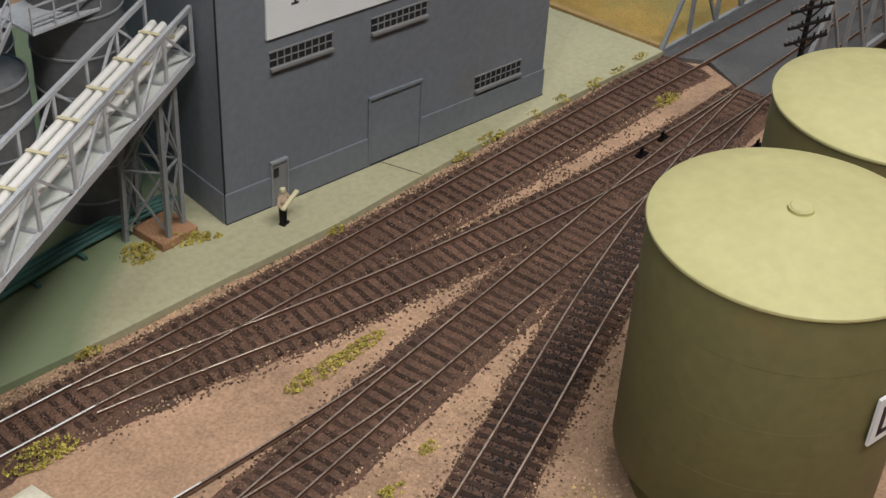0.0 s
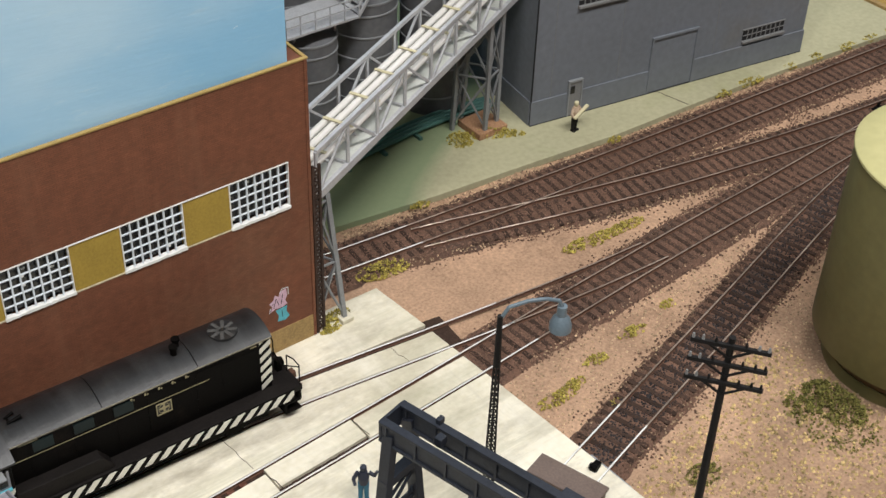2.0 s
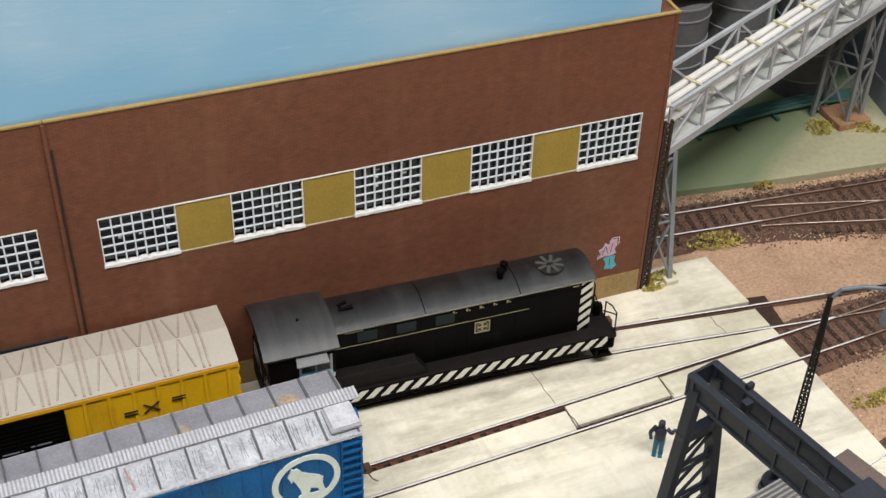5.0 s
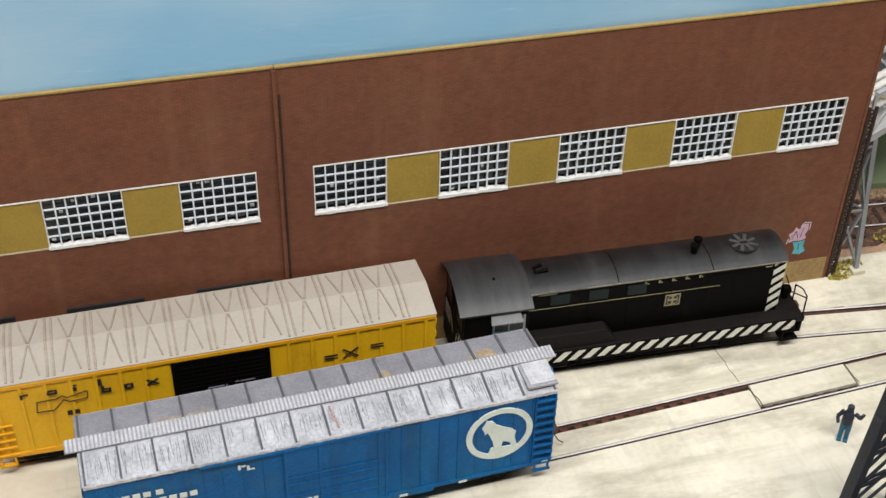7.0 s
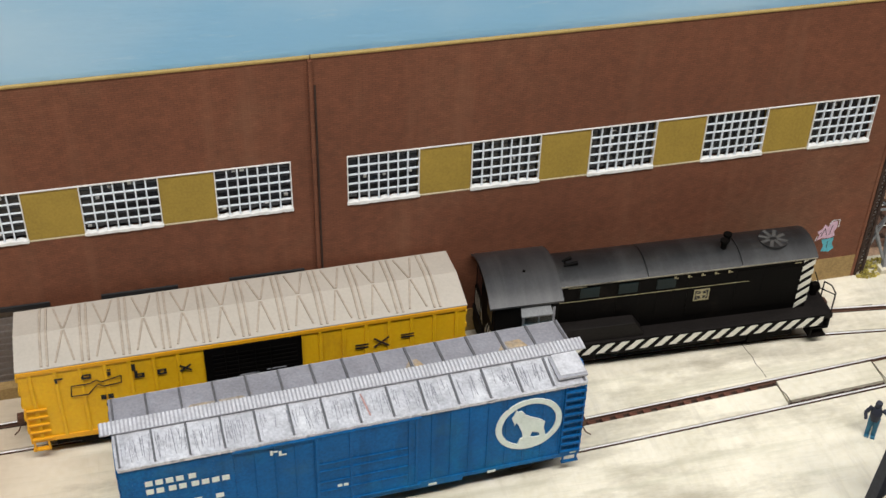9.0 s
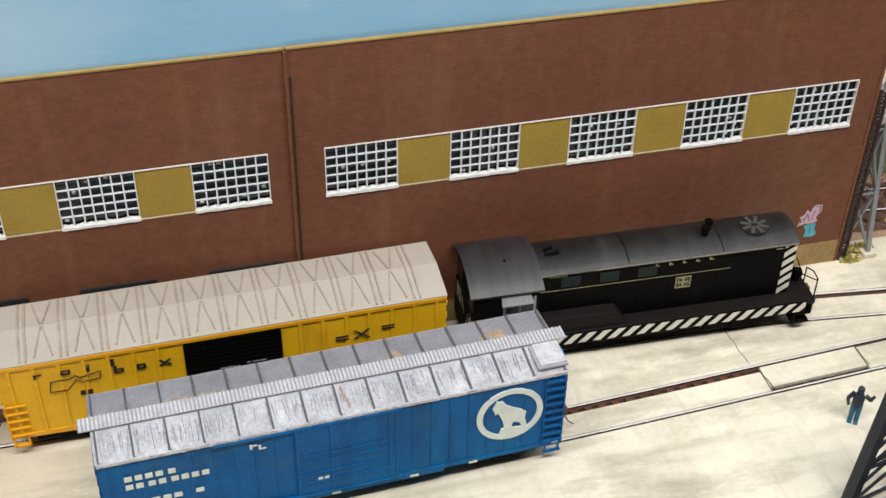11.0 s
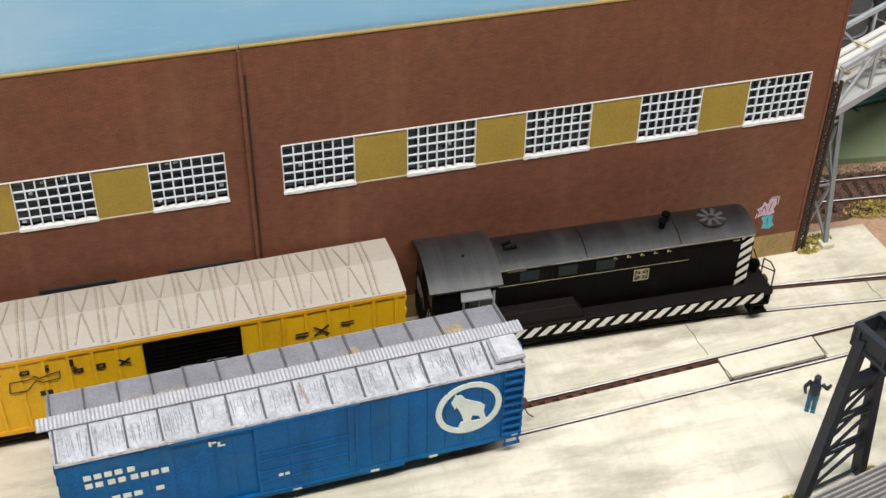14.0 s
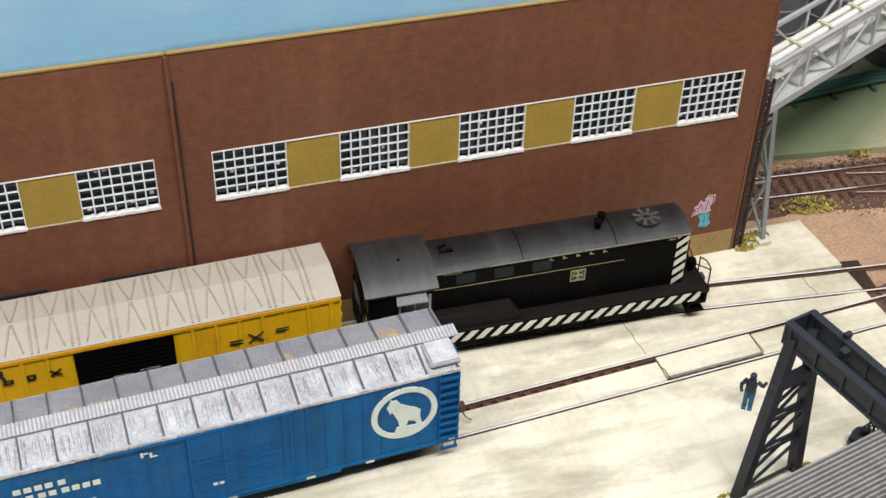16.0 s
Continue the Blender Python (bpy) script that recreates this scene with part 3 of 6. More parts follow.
for _ in range(9000):
    x, y = rng.uniform(296, 560), rng.uniform(-215, -48)
    if min(abs(y - y_on(LINE_TANK, x)), abs(y - y_on(LINE_FRONT, x))) > 19:
        spots.append((x, y, -3.4 + hump(x, y)))
for _ in range(2600):
    x = rng.uniform(300, 745)
    y = y_on(LINE_MAIN, x) + rng.uniform(17, 26)
    spots.append((x, y, -3.2 + hump(x, y)))
for line in LINES:
    q = line[(line[:, 0] > 310) & (line[:, 0] < 690)]
    for _ in range(900):
        x, y = q[rng.randrange(len(q))]
        x += rng.uniform(-3, 3)
        d = rng.choice((-1, 1)) * (17 - abs(rng.gauss(0, 2.5)))
        if min(abs(y + d - y_on(k, x)) for k in LINES) > 11:
            spots.append((x, y + d, -2.0 - 0.25 * max(0, abs(d) - 13)))
stones("pale_gravel", spots, 0.6, "pale_stones", "pale tan gravel scattered on the ground")

spots = []
for _ in range(2600):
    x, y = rng.uniform(300, 425), rng.uniform(-260, -132)
    if y < y_on(LINE_TANK, x) - 22:
        spots.append((x, y, -3.3 + hump(x, y)))
stones("soil_chips", spots, 0.95, "soil", "ochre soil chips scattered beside the tanks")

# ---------------------------------------------------------------- paving


def strip(line_a, da, line_b, db, x0, x1, z0, z1):
    """Slab between two offset lines (a line of None stands for a fixed y)."""
    xs = np.linspace(x0, x1, int((x1 - x0) / 8) + 2)

    def yy(line, d):
        if line is None:
            return np.full(len(xs), d)
        o = offset(line, d)
        return np.interp(xs, o[:, 0], o[:, 1])

    a, b = yy(line_a, da), yy(line_b, db)
    xa = xs.copy()
    xb = xs.copy()
    if x1 > 240:
        xa[-1], xb[-1] = EDGE_X(a[-1]), EDGE_X(b[-1])
    poly = list(zip(xa, a)) + list(zip(xb, b))[::-1]
    n, k = len(poly), len(xs)
    g = G()
    vs = [(x, y, z0) for x, y in poly] + [(x, y, z1) for x, y in poly]
    fs = [(n + i, n + i + 1, n + n - 2 - i, n + n - 1 - i) for i in range(k - 1)]
    fs += [(i, (i + 1) % n, n + (i + 1) % n, n + i) for i in range(n)]
    return g.add(vs, fs)


paving = thing("pavement", "cream painted concrete paving round the two yard tracks", "pavement", kind="structure")
part("slab", strip(LINE_WALL, 9.3, None, -0.3, -520, 243, -4, 0), "concrete", paving)
part("slab", G().prism([(243.2, y_on(LINE_WALL, 243) + 9.4), (243.2, 12), (287, 11.5), (290, -25.4)], -4, -0.05), "concrete", paving, bevel=0.3)
part("slab", strip(LINE_WALL, -6.8, LINE_WALL, 5.6, -520, 286, -4, -0.15), "concrete", paving)
part("slab", strip(LINE_FRONT, 9.3, LINE_WALL, -9.3, -520, 284, -4, 0), "concrete", paving)
part("slab", strip(LINE_FRONT, -7.0, LINE_FRONT, 4.7, -520, 176.6, -4, -0.2), "concrete", paving)
part("slab", strip(LINE_FRONT, -5.0, LINE_FRONT, 7.2, 177.4, 224.2, -4, -0.1), "concrete", paving)
part("slab", strip(LINE_FRONT, -6.9, LINE_FRONT, 6.6, 225.0, 286, -4, -0.15), "concrete", paving)
part("slab", strip(None, -420, LINE_FRONT, -9.3, -520, 290, -4, 0), "concrete", paving)


def crack(pts, w=0.28):
    g = G()
    for (x0, y0), (x1, y1) in zip(pts, pts[1:]):
        g.beam((x0, y0, 0.02), (x1, y1, 0.02), w, 0.08)
    return g


def wander(a, b, n, amp, seed):
    r = random.Random(seed)
    return [(a[0] + (b[0] - a[0]) * i / n + r.uniform(-amp, amp), a[1] + (b[1] - a[1]) * i / n + r.uniform(-amp, amp)) for i in range(n + 1)]


part("joint_line", crack(wander((174.2, -57.0), (171.6, -33.5), 9, 0.45, 3)), "groove", paving, "thin dark crack in the concrete")
part("joint_line", crack(wander((176.6, -61.2), (178.8, -74.5), 6, 0.4, 9), 0.45), "groove", paving, "thin dark crack in the concrete")
part("joint_line", crack(wander((224.6, -57.9), (225.6, -69.5), 4, 0.25, 12), 0.3), "groove", paving, "thin dark crack in the concrete")
part("joint_line", crack(wander((266, -27), (268, -43), 6, 0.5, 5), 0.2), "groove", paving, "thin dark crack in the concrete")

groove_ends = thing("sleeper_ends", "red-brown sleeper ends showing in the open rail groove", "sleeper", kind="structure")
end_mesh = mesh_of("sleeper_end", G().box(-1.7, 1.7, -1.35, 1.35, -1.6, 0), "sleeper_red", bevel=0.15)
front_in = offset(LINE_FRONT, 6.1)
for k in range(48):
    xx = -130 + 6.3 * k
    if xx < 174:
        ob = new("sleeper_end", end_mesh)
        ob.parent = groove_ends
        ob.matrix_basis = mm(xx, y_on(front_in, xx), -0.55 + 0.12 * math.sin(k * 2.3), 2.4)

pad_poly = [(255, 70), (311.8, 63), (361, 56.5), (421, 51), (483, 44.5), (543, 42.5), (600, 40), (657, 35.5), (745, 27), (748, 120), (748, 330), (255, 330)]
pad = solid("concrete_pad", G().prism(pad_poly, -4, 0.3), "pad", "pale green-tinted concrete pad under the plant, shade painted on its west part", "pavement", "structure", bevel=0.5)
part("joint_line", crack([(537, 69.5), (543, 43)], 0.5), "groove", pad).location.z = 0.0004

# ---------------------------------------------------------------- tracks
def rail_mesh(line, d, x0, x1, z=RAIL_Z):
    o = offset(line, d)
    o = o[(o[:, 0] >= x0) & (o[:, 0] <= x1)]
    prof = [(-0.55, -2.1), (-0.55, -1.9), (-0.2, -1.6), (-0.2, -0.7), (-0.42, -0.55), (-0.42, -0.06), (-0.34, 0), (0.34, 0), (0.42, -0.06), (0.42, -0.55), (0.2, -0.7), (0.2, -1.6), (0.55, -1.9), (0.55, -2.1)]
    t = np.gradient(o, axis=0)
    t = t / np.hypot(*t.T)[:, None]
    k = len(prof)
    vs = [(x - ty * a, y + tx * a, z + h) for (x, y), (tx, ty) in zip(o, t) for a, h in prof]
    gm = G()
    gm.v = vs
    for i in range(len(o) - 1):
        for j in range(k - 1):
            gm.f.append([i * k + j, i * k + j + 1, (i + 1) * k + j + 1, (i + 1) * k + j])
            gm.mi.append(1 if 5 <= j <= 7 else 0)
    return gm


tie_geo = G().box(-1.35, 1.35, -14.2, 14.2, -1.1, 0)
tie_meshes = [mesh_of("sleeper", tie_geo, "tie", bevel=0.15)]


def track(label, line, x0, x1, ties=None, z=RAIL_Z):
    top = thing("railway_track", label, "track", "railway tracks", kind="structure")
    for d in (8.25, -8.25):
        for a, b, head in ((x0, min(x1, 330), "rail_top"), (max(x0, 326), x1, "rail_worn")):
            if b - a > 12:
                part("rail", rail_mesh(line, d, a, b, z), ["rail_side", head], top)
    if ties:
        s, r = 0.0, random.Random(int(x0))
        t = np.gradient(line, axis=0)
        nxt = 0.0
        for i in range(len(line) - 1):
            a, b = line[i], line[i + 1]
            seg = float(np.hypot(*(b - a)))
            while nxt <= s + seg:
                u = (nxt - s) / seg
                x, y = a + (b - a) * u
                if ties[0] <= x <= ties[1]:
                    ob = new("sleeper", tie_meshes[0])
                    ob.parent = top
                    ob.matrix_basis = mm(x, y + r.uniform(-.4, .4), z - 2.0 + r.uniform(-.12, .08), math.degrees(math.atan2(*(b - a)[::-1])) + r.uniform(-1.5, 1.5))
                nxt += 6.3
            s += seg
    return top


track("main track with rusty rails on brown sleepers", LINE_MAIN, 150, 1050, (200, 741))
track("diverging track with rusty rails on brown sleepers", LINE_DIVERGE, 318, 1050, (352, 741))
track("yard track set in concrete beside the brick wall", LINE_WALL, -520, 425, (-170, 284))
track("yard track set in concrete, leading into ballast", LINE_FRONT, -520, 728, (-145, 655))
track("siding on black cinders beside the storage tanks", LINE_TANK, 240, 735, (300, 655))

# frog and switch details where the tracks join
for x, line in ((618, LINE_FRONT), (640, LINE_FRONT), (655, LINE_TANK), (668, LINE_TANK)):
    y = y_on(line, x)
    sw = thing("switch_stand", "small black turnout switch machine beside the track", "switch stand", "switch stands", at=mm(x + 20, y - 19 if line is LINE_TANK else y + 15, -2.4))
    part("base", G().box(-4, 4, -2, 2, 0, 1.6), "black", sw, bevel=0.3)
    part("target", G().cyl((0, 0, 1.4), (0, 0, 4.6), 0.5, 0.4, 8).box(-1.6, 1.6, -0.3, 0.3, 3.4, 5.0), "black", sw)

# ---------------------------------------------------------------- brick building
WALL_L, WALL_R, WALL_H = -520.0, 243.5, 150.0
BAND0, BAND1 = 79.5, 103.3
factory = thing("factory_building", "long brown painted brick factory wall with a band of windows", "building", kind="structure")
group_a = [(-0.3, 29.6), (51.4, 80.9), (102.4, 131.6), (153.5, 181.7), (203.5, 232.8)]
group_b = [(-22.6 - 30.4 - 52.0 * i, -22.6 - 52.0 * i) for i in range(9)][::-1]
A0, A1 = group_a[0][0], group_a[-1][1]
B0, B1 = group_b[0][0], group_b[-1][1]
doors = [(-102.5, -73.0), (-50.2, -20.3), (-154, -124.5), (-206, -176)]


def wall_with_doors(x0, x1, y0, y1, z0, z1, gaps, top):
    cuts = sorted((max(a, x0), min(b, x1)) for a, b in gaps if b > x0 and a < x1)
    x, out = x0, []
    for a, b in cuts:
        out.append((x, a, y0, y1, z0, z1))
        if z1 > top:
            out.append((a, b, y0, y1, top, z1))
        x = b
    return [G().box(*q) for q in out + [(x, x1, y0, y1, z0, z1)]]


for g in wall_with_doors(WALL_L, -13, 0.9, 12, 13, BAND0, doors, 47):
    part("wall", g, "brick", factory)
part("wall", G().box(-13, WALL_R, 0, 12, 13, BAND0), "brick", factory)
part("wall", G().box(WALL_L, -13, 0.9, 12, BAND1, WALL_H - 0.7), "brick", factory)
part("wall", G().box(-13, WALL_R, 0, 12, BAND1, WALL_H - 0.1), "brick", factory)
part("wall", G().box(B1, -13, 0.9, 12, BAND0, BAND1), "brick", factory)
part("wall", G().box(-13, A0, 0, 12, BAND0, BAND1), "brick", factory)
part("wall", G().box(A1, WALL_R, 0, 12, BAND0, BAND1), "brick", factory)
part("wall", G().box(WALL_L, B0, 0.9, 12, BAND0, BAND1), "brick", factory)
for g in wall_with_doors(WALL_L, -13, 0.6, 12, -3, 13, doors, 13) + [G().box(-13, 243.2, -0.3, 12, -3, 13)]:
    part("foundation", g, "tan", factory, "tan painted foundation strip")
part("pilaster", G().box(-14.2, -12.6, -0.7, 0.9, 0, WALL_H - 1), "brick", factory, "narrow upright joint strip between two wall panels", bevel=0.2)
# added rod, stands in for the dark joint line between the wall panels
part("downpipe", G().cyl((-11.9, -0.5, 0), (-11.9, -0.5, 138), 0.4, 0.4, 8), "dark_rust", factory, "thin dark rod standing in for the wall joint line")
part("corner_strip", G().box(WALL_R - 1.2, WALL_R + 0.4, -0.5, 0.6, 0, WALL_H), "brick", factory, bevel=0.2)
part("coping", G().box(WALL_L, -13.2, 0.4, 2.0, WALL_H - 0.9, WALL_H + 0.2), "coping", factory, "ochre painted parapet coping", bevel=0.35)
part("coping", G().box(-13.0, WALL_R + 1, -0.5, 1.3, WALL_H - 0.3, WALL_H + 0.7).box(WALL_R - 0.6, WALL_R + 1.0, 1.3, 34, WALL_H - 0.3, WALL_H + 0.7), "coping", factory, "ochre painted parapet coping", bevel=0.35)
part("wall", G().box(WALL_R - 2, WALL_R, 12.1, 34, 0, WALL_H - 0.5), "brick", factory)

for i, (a, b) in enumerate([(x[1], y[0]) for x, y in zip(group_a, group_a[1:])] + [(x[1], y[0]) for x, y in zip(group_b, group_b[1:])]):
    front = 0.9 if b < -13 else 0.0
    part("infill_panel", G().box(a, b, front + 0.25, 11, BAND0 + 0.35, BAND1 - 0.6), "ochre", factory, "ochre painted board filling a window bay", bevel=0.2)
for x0, x1, front in ((A0, A1, 0.0), (B0, B1, 0.9)):
    part("head_strip", G().box(x0, x1, front - 0.25, front + 2, BAND1 - 0.62, BAND1 + 0.05), "white_frame", factory, "thin white strip over the window band", bevel=0.15)
    part("foot_strip", G().box(x0, x1, front - 0.12, front + 2, BAND0 - 0.3, BAND0 + 0.22), "ledge", factory, "thin dirty white strip under the window band", bevel=0.1)


def window(idx, x0, x1, front):
    w = thing("window_%d" % idx, "white-barred factory window with small dark panes", "window", "factory windows", kind="structure")
    r = random.Random(idx)
    W, H = x1 - x0, BAND1 - BAND0
    fr = G()
    fr.box(x0, x0 + 0.42, front - 0.3, front + 1.6, BAND0 + 1.0, BAND1 - 0.62).box(x1 - 0.42, x1, front - 0.3, front + 1.6, BAND0 + 1.0, BAND1 - 0.62)
    part("window_frame", fr, "white_frame", w, bevel=0.12)
    # thickly dabbed white paint makes the sill uneven
    n = 22
    top = [(x0 - 0.2 + (W + 0.4) * i / n, BAND0 + 0.95 + r.uniform(-.25, .55)) for i in range(n + 1)]
    low = [(x, BAND0 - 0.35 + r.uniform(-.18, .14)) for x, _ in top]
    part("window_sill", G().side(low + top[::-1], front - 0.75, front + 1.6), "white_frame", w, bevel=0.12)
    cols, rows = 7, 5
    cw, ch = (W - 1.6) / cols, (H - 2.2) / rows
    for i in range(1, cols):
        x = x0 + 0.8 + cw * i + r.uniform(-.1, .1)
        part("glazing_bar", G().box(x - 0.3, x + 0.3, front + 0.1, front + 1.0, BAND0 + 1.0, BAND1 - 0.62), "muntin", w)
    for j in range(1, rows):
        z = BAND0 + 1.2 + ch * j + r.uniform(-.08, .08)
        part("glazing_bar", G().box(x0 + 0.4, x1 - 0.4, front + 0.05, front + 0.7, z - 0.24, z + 0.24), "muntin", w)
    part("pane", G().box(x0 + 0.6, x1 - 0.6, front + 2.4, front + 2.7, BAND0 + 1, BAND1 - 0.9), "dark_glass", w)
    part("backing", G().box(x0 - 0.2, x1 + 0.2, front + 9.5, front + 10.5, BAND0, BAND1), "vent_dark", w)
    # flecks of white paint dabbed on the panes
    g = G()
    for _ in range(r.randrange(2, 6)):
        px, pz = x0 + 0.8 + cw * (r.randrange(cols) + r.uniform(.3, .7)), BAND0 + 1.2 + ch * (r.randrange(rows) + r.uniform(.2, .6))
        g.box(px - r.uniform(.4, 1.1), px + r.uniform(.4, 1.1), front + 2.1, front + 2.38, pz - r.uniform(.3, .8), pz + r.uniform(.3, .8))
    part("paint_fleck", g, "white_frame", w)


for i, (a, b) in enumerate(group_b):
    window(i + 1, a, b, 0.9)
for i, (a, b) in enumerate(group_a):
    window(len(group_b) + i + 1, a, b, 0.0)

for i, (a, b) in enumerate(doors):
    d = thing("door_%d" % (i + 1), "grey ribbed roller shutter loading door in the brick wall", "door", "loading doors", kind="structure")
    part("lintel", G().box(a - 0.8, b + 0.8, 0.0, 1.8, 46.0, 48.2), "vent_dark", d, bevel=0.2)
    sh = G()
    for k in range(24):
        sh.box(a, b, 2.2 + (k % 2) * 0.25, 3.4, 5 + k * 1.72, 5 + k * 1.72 + 1.5)
    part("shutter", sh, "shutter", d)
    part("dock", G().box(a - 1, b + 1, -2.2, 3, -0.2, 6.2), "tan", d, "tan loading dock sill", bevel=0.3)

# wall graffiti by the corner
gr = thing("wall_graffiti", "pink and light blue spray-painted tag on brick", "graffiti", at=mm(-3, 0, 0.5))
part("patch", G().side([(222.6, 24.6), (223.6, 27.4), (222.2, 29.8), (224.4, 31.0), (225.4, 33.6), (227.2, 31.8), (228.4, 34.6), (231.4, 34.8), (231.8, 31.0), (230.6, 28.6), (231.6, 26.2), (228.6, 24.6), (225.4, 25.6)], -0.12, -0.05), "pink_ink", gr)
part("patch", G().side([(225.2, 24.6), (231.4, 25.0), (231.0, 21.6), (232.6, 18.6), (230.2, 16.8), (226.2, 17.6), (226.8, 20.8)], -0.12, -0.05), "cyan_ink", gr)
g = G()
for (x0, z0), (x1, z1) in (((224.4, 26.4), (225.8, 31.4)), ((225.8, 31.4), (227.2, 27.0)), ((228.4, 27.0), (229.4, 32.8)), ((226.4, 25.0), (231.0, 25.2)), ((228.6, 23.4), (228.8, 19.4)), ((223.4, 28.6), (224.6, 29.0))):
    g.beam((x0, -0.14, z0), (x1, -0.14, z1), 0.3, 0.1, (0, 1, 0))
part("outline", g, "ink", gr)
g = G()
for (x0, z0), (x1, z1) in (((227.6, 33.4), (229.0, 35.6)), ((229.0, 35.6), (232.4, 35.4)), ((232.4, 35.4), (232.4, 31.0)), ((222.0, 24.4), (222.6, 27.2))):
    g.beam((x0, -0.14, z0), (x1, -0.14, z1), 0.3, 0.1, (0, 1, 0))
part("outline", g, "sign_white", gr)

# ---------------------------------------------------------------- painted sky
solid("backdrop", G().box(-560, 236, 2.2, 4.2, WALL_H - 0.05, 620), "sky", "pale blue painted sky board with faint clouds", "backdrop", "structure")
solid("backdrop", G().box(236, 1050, 380, 384, -40, 620), "sky", "pale blue painted sky board behind the plant", "backdrop", "structure")

# ---------------------------------------------------------------- rolling stock helpers


def slanted(x0, x1, z0, z1, pitch, width, lean, y, thick):
    """Slanted bars on a side face, clipped to x0..x1."""
    g = G()
    x = x0 - lean - pitch
    while x < x1 + abs(lean):
        quad = [(x, z0), (x + width, z0), (x + width + lean, z1), (x + lean, z1)]
        clipped = clip_poly(clip_poly(quad, 0, x0, 1), 0, x1, -1)
        if len(clipped) > 2:
            g.side(clipped, y, y + thick)
        x += pitch
    return g


def clip_poly(poly, axis, value, sign):
    out = []
    for i, p in enumerate(poly):
        q = poly[(i + 1) % len(poly)]
        a, b = sign * (p[axis] - value) >= 0, sign * (q[axis] - value) >= 0
        if a:
            out.append(p)
        if a != b:
            u = (value - p[axis]) / (q[axis] - p[axis])
            out.append(tuple(p[k] + (q[k] - p[k]) * u for k in (0, 1)))
    return out


def truck(parent, x, wheel_r=5.3, base=20.0, m="black"):
    t = part("truck", G().box(x - base / 2 - 4, x + base / 2 + 4, -13.4, -11.6, 3.6, 7.6).box(x - base / 2 - 4, x + base / 2 + 4, 11.6, 13.4, 3.6, 7.6).box(x - 3, x + 3, -12, 12, 5, 9.5).box(x - 4.5, x + 4.5, -14.0, -11.4, 2.8, 8.4), m, parent, bevel=0.4)
    for dx in (-base / 2, base / 2):
        g = G()
        for s in (-1, 1):
            g.cyl((x + dx, s * 9.5, wheel_r), (x + dx, s * 7.2, wheel_r), wheel_r, wheel_r, 20)
        g.cyl((x + dx, -9, wheel_r), (x + dx, 9, wheel_r), 0.9, 0.9, 8)
        part("wheelset", g, "rail_side", t, smooth=True)


def coupler(parent, x, s, reach=0.0):
    g = G().box(min(x, x + (6 + reach) * s), max(x, x + (6 + reach) * s), -1, 1, 7.6, 9.6)
    x += reach * s
    g.box(x + 5.5 * s - 1.3, x + 5.5 * s + 1.3, -2.1, 1.6, 7.1, 10.1)
    g.tube([(x + 5 * s, -0.6, 7.4), (x + 7 * s, -2.2, 3.6), (x + 9 * s, -3.2, 2.4)], 0.32, 6)
    part("coupler", g, "rail_side", parent, bevel=0.25)


def letters(parent, spec, y, m, name="lettering", label=""):
    """Plain blocks in the places of letters: (x, z, width, height)."""
    for x, z, w, h in spec:
        part(name, G().box(x, x + w, y, y + 0.12, z, z + h), m, parent, label)


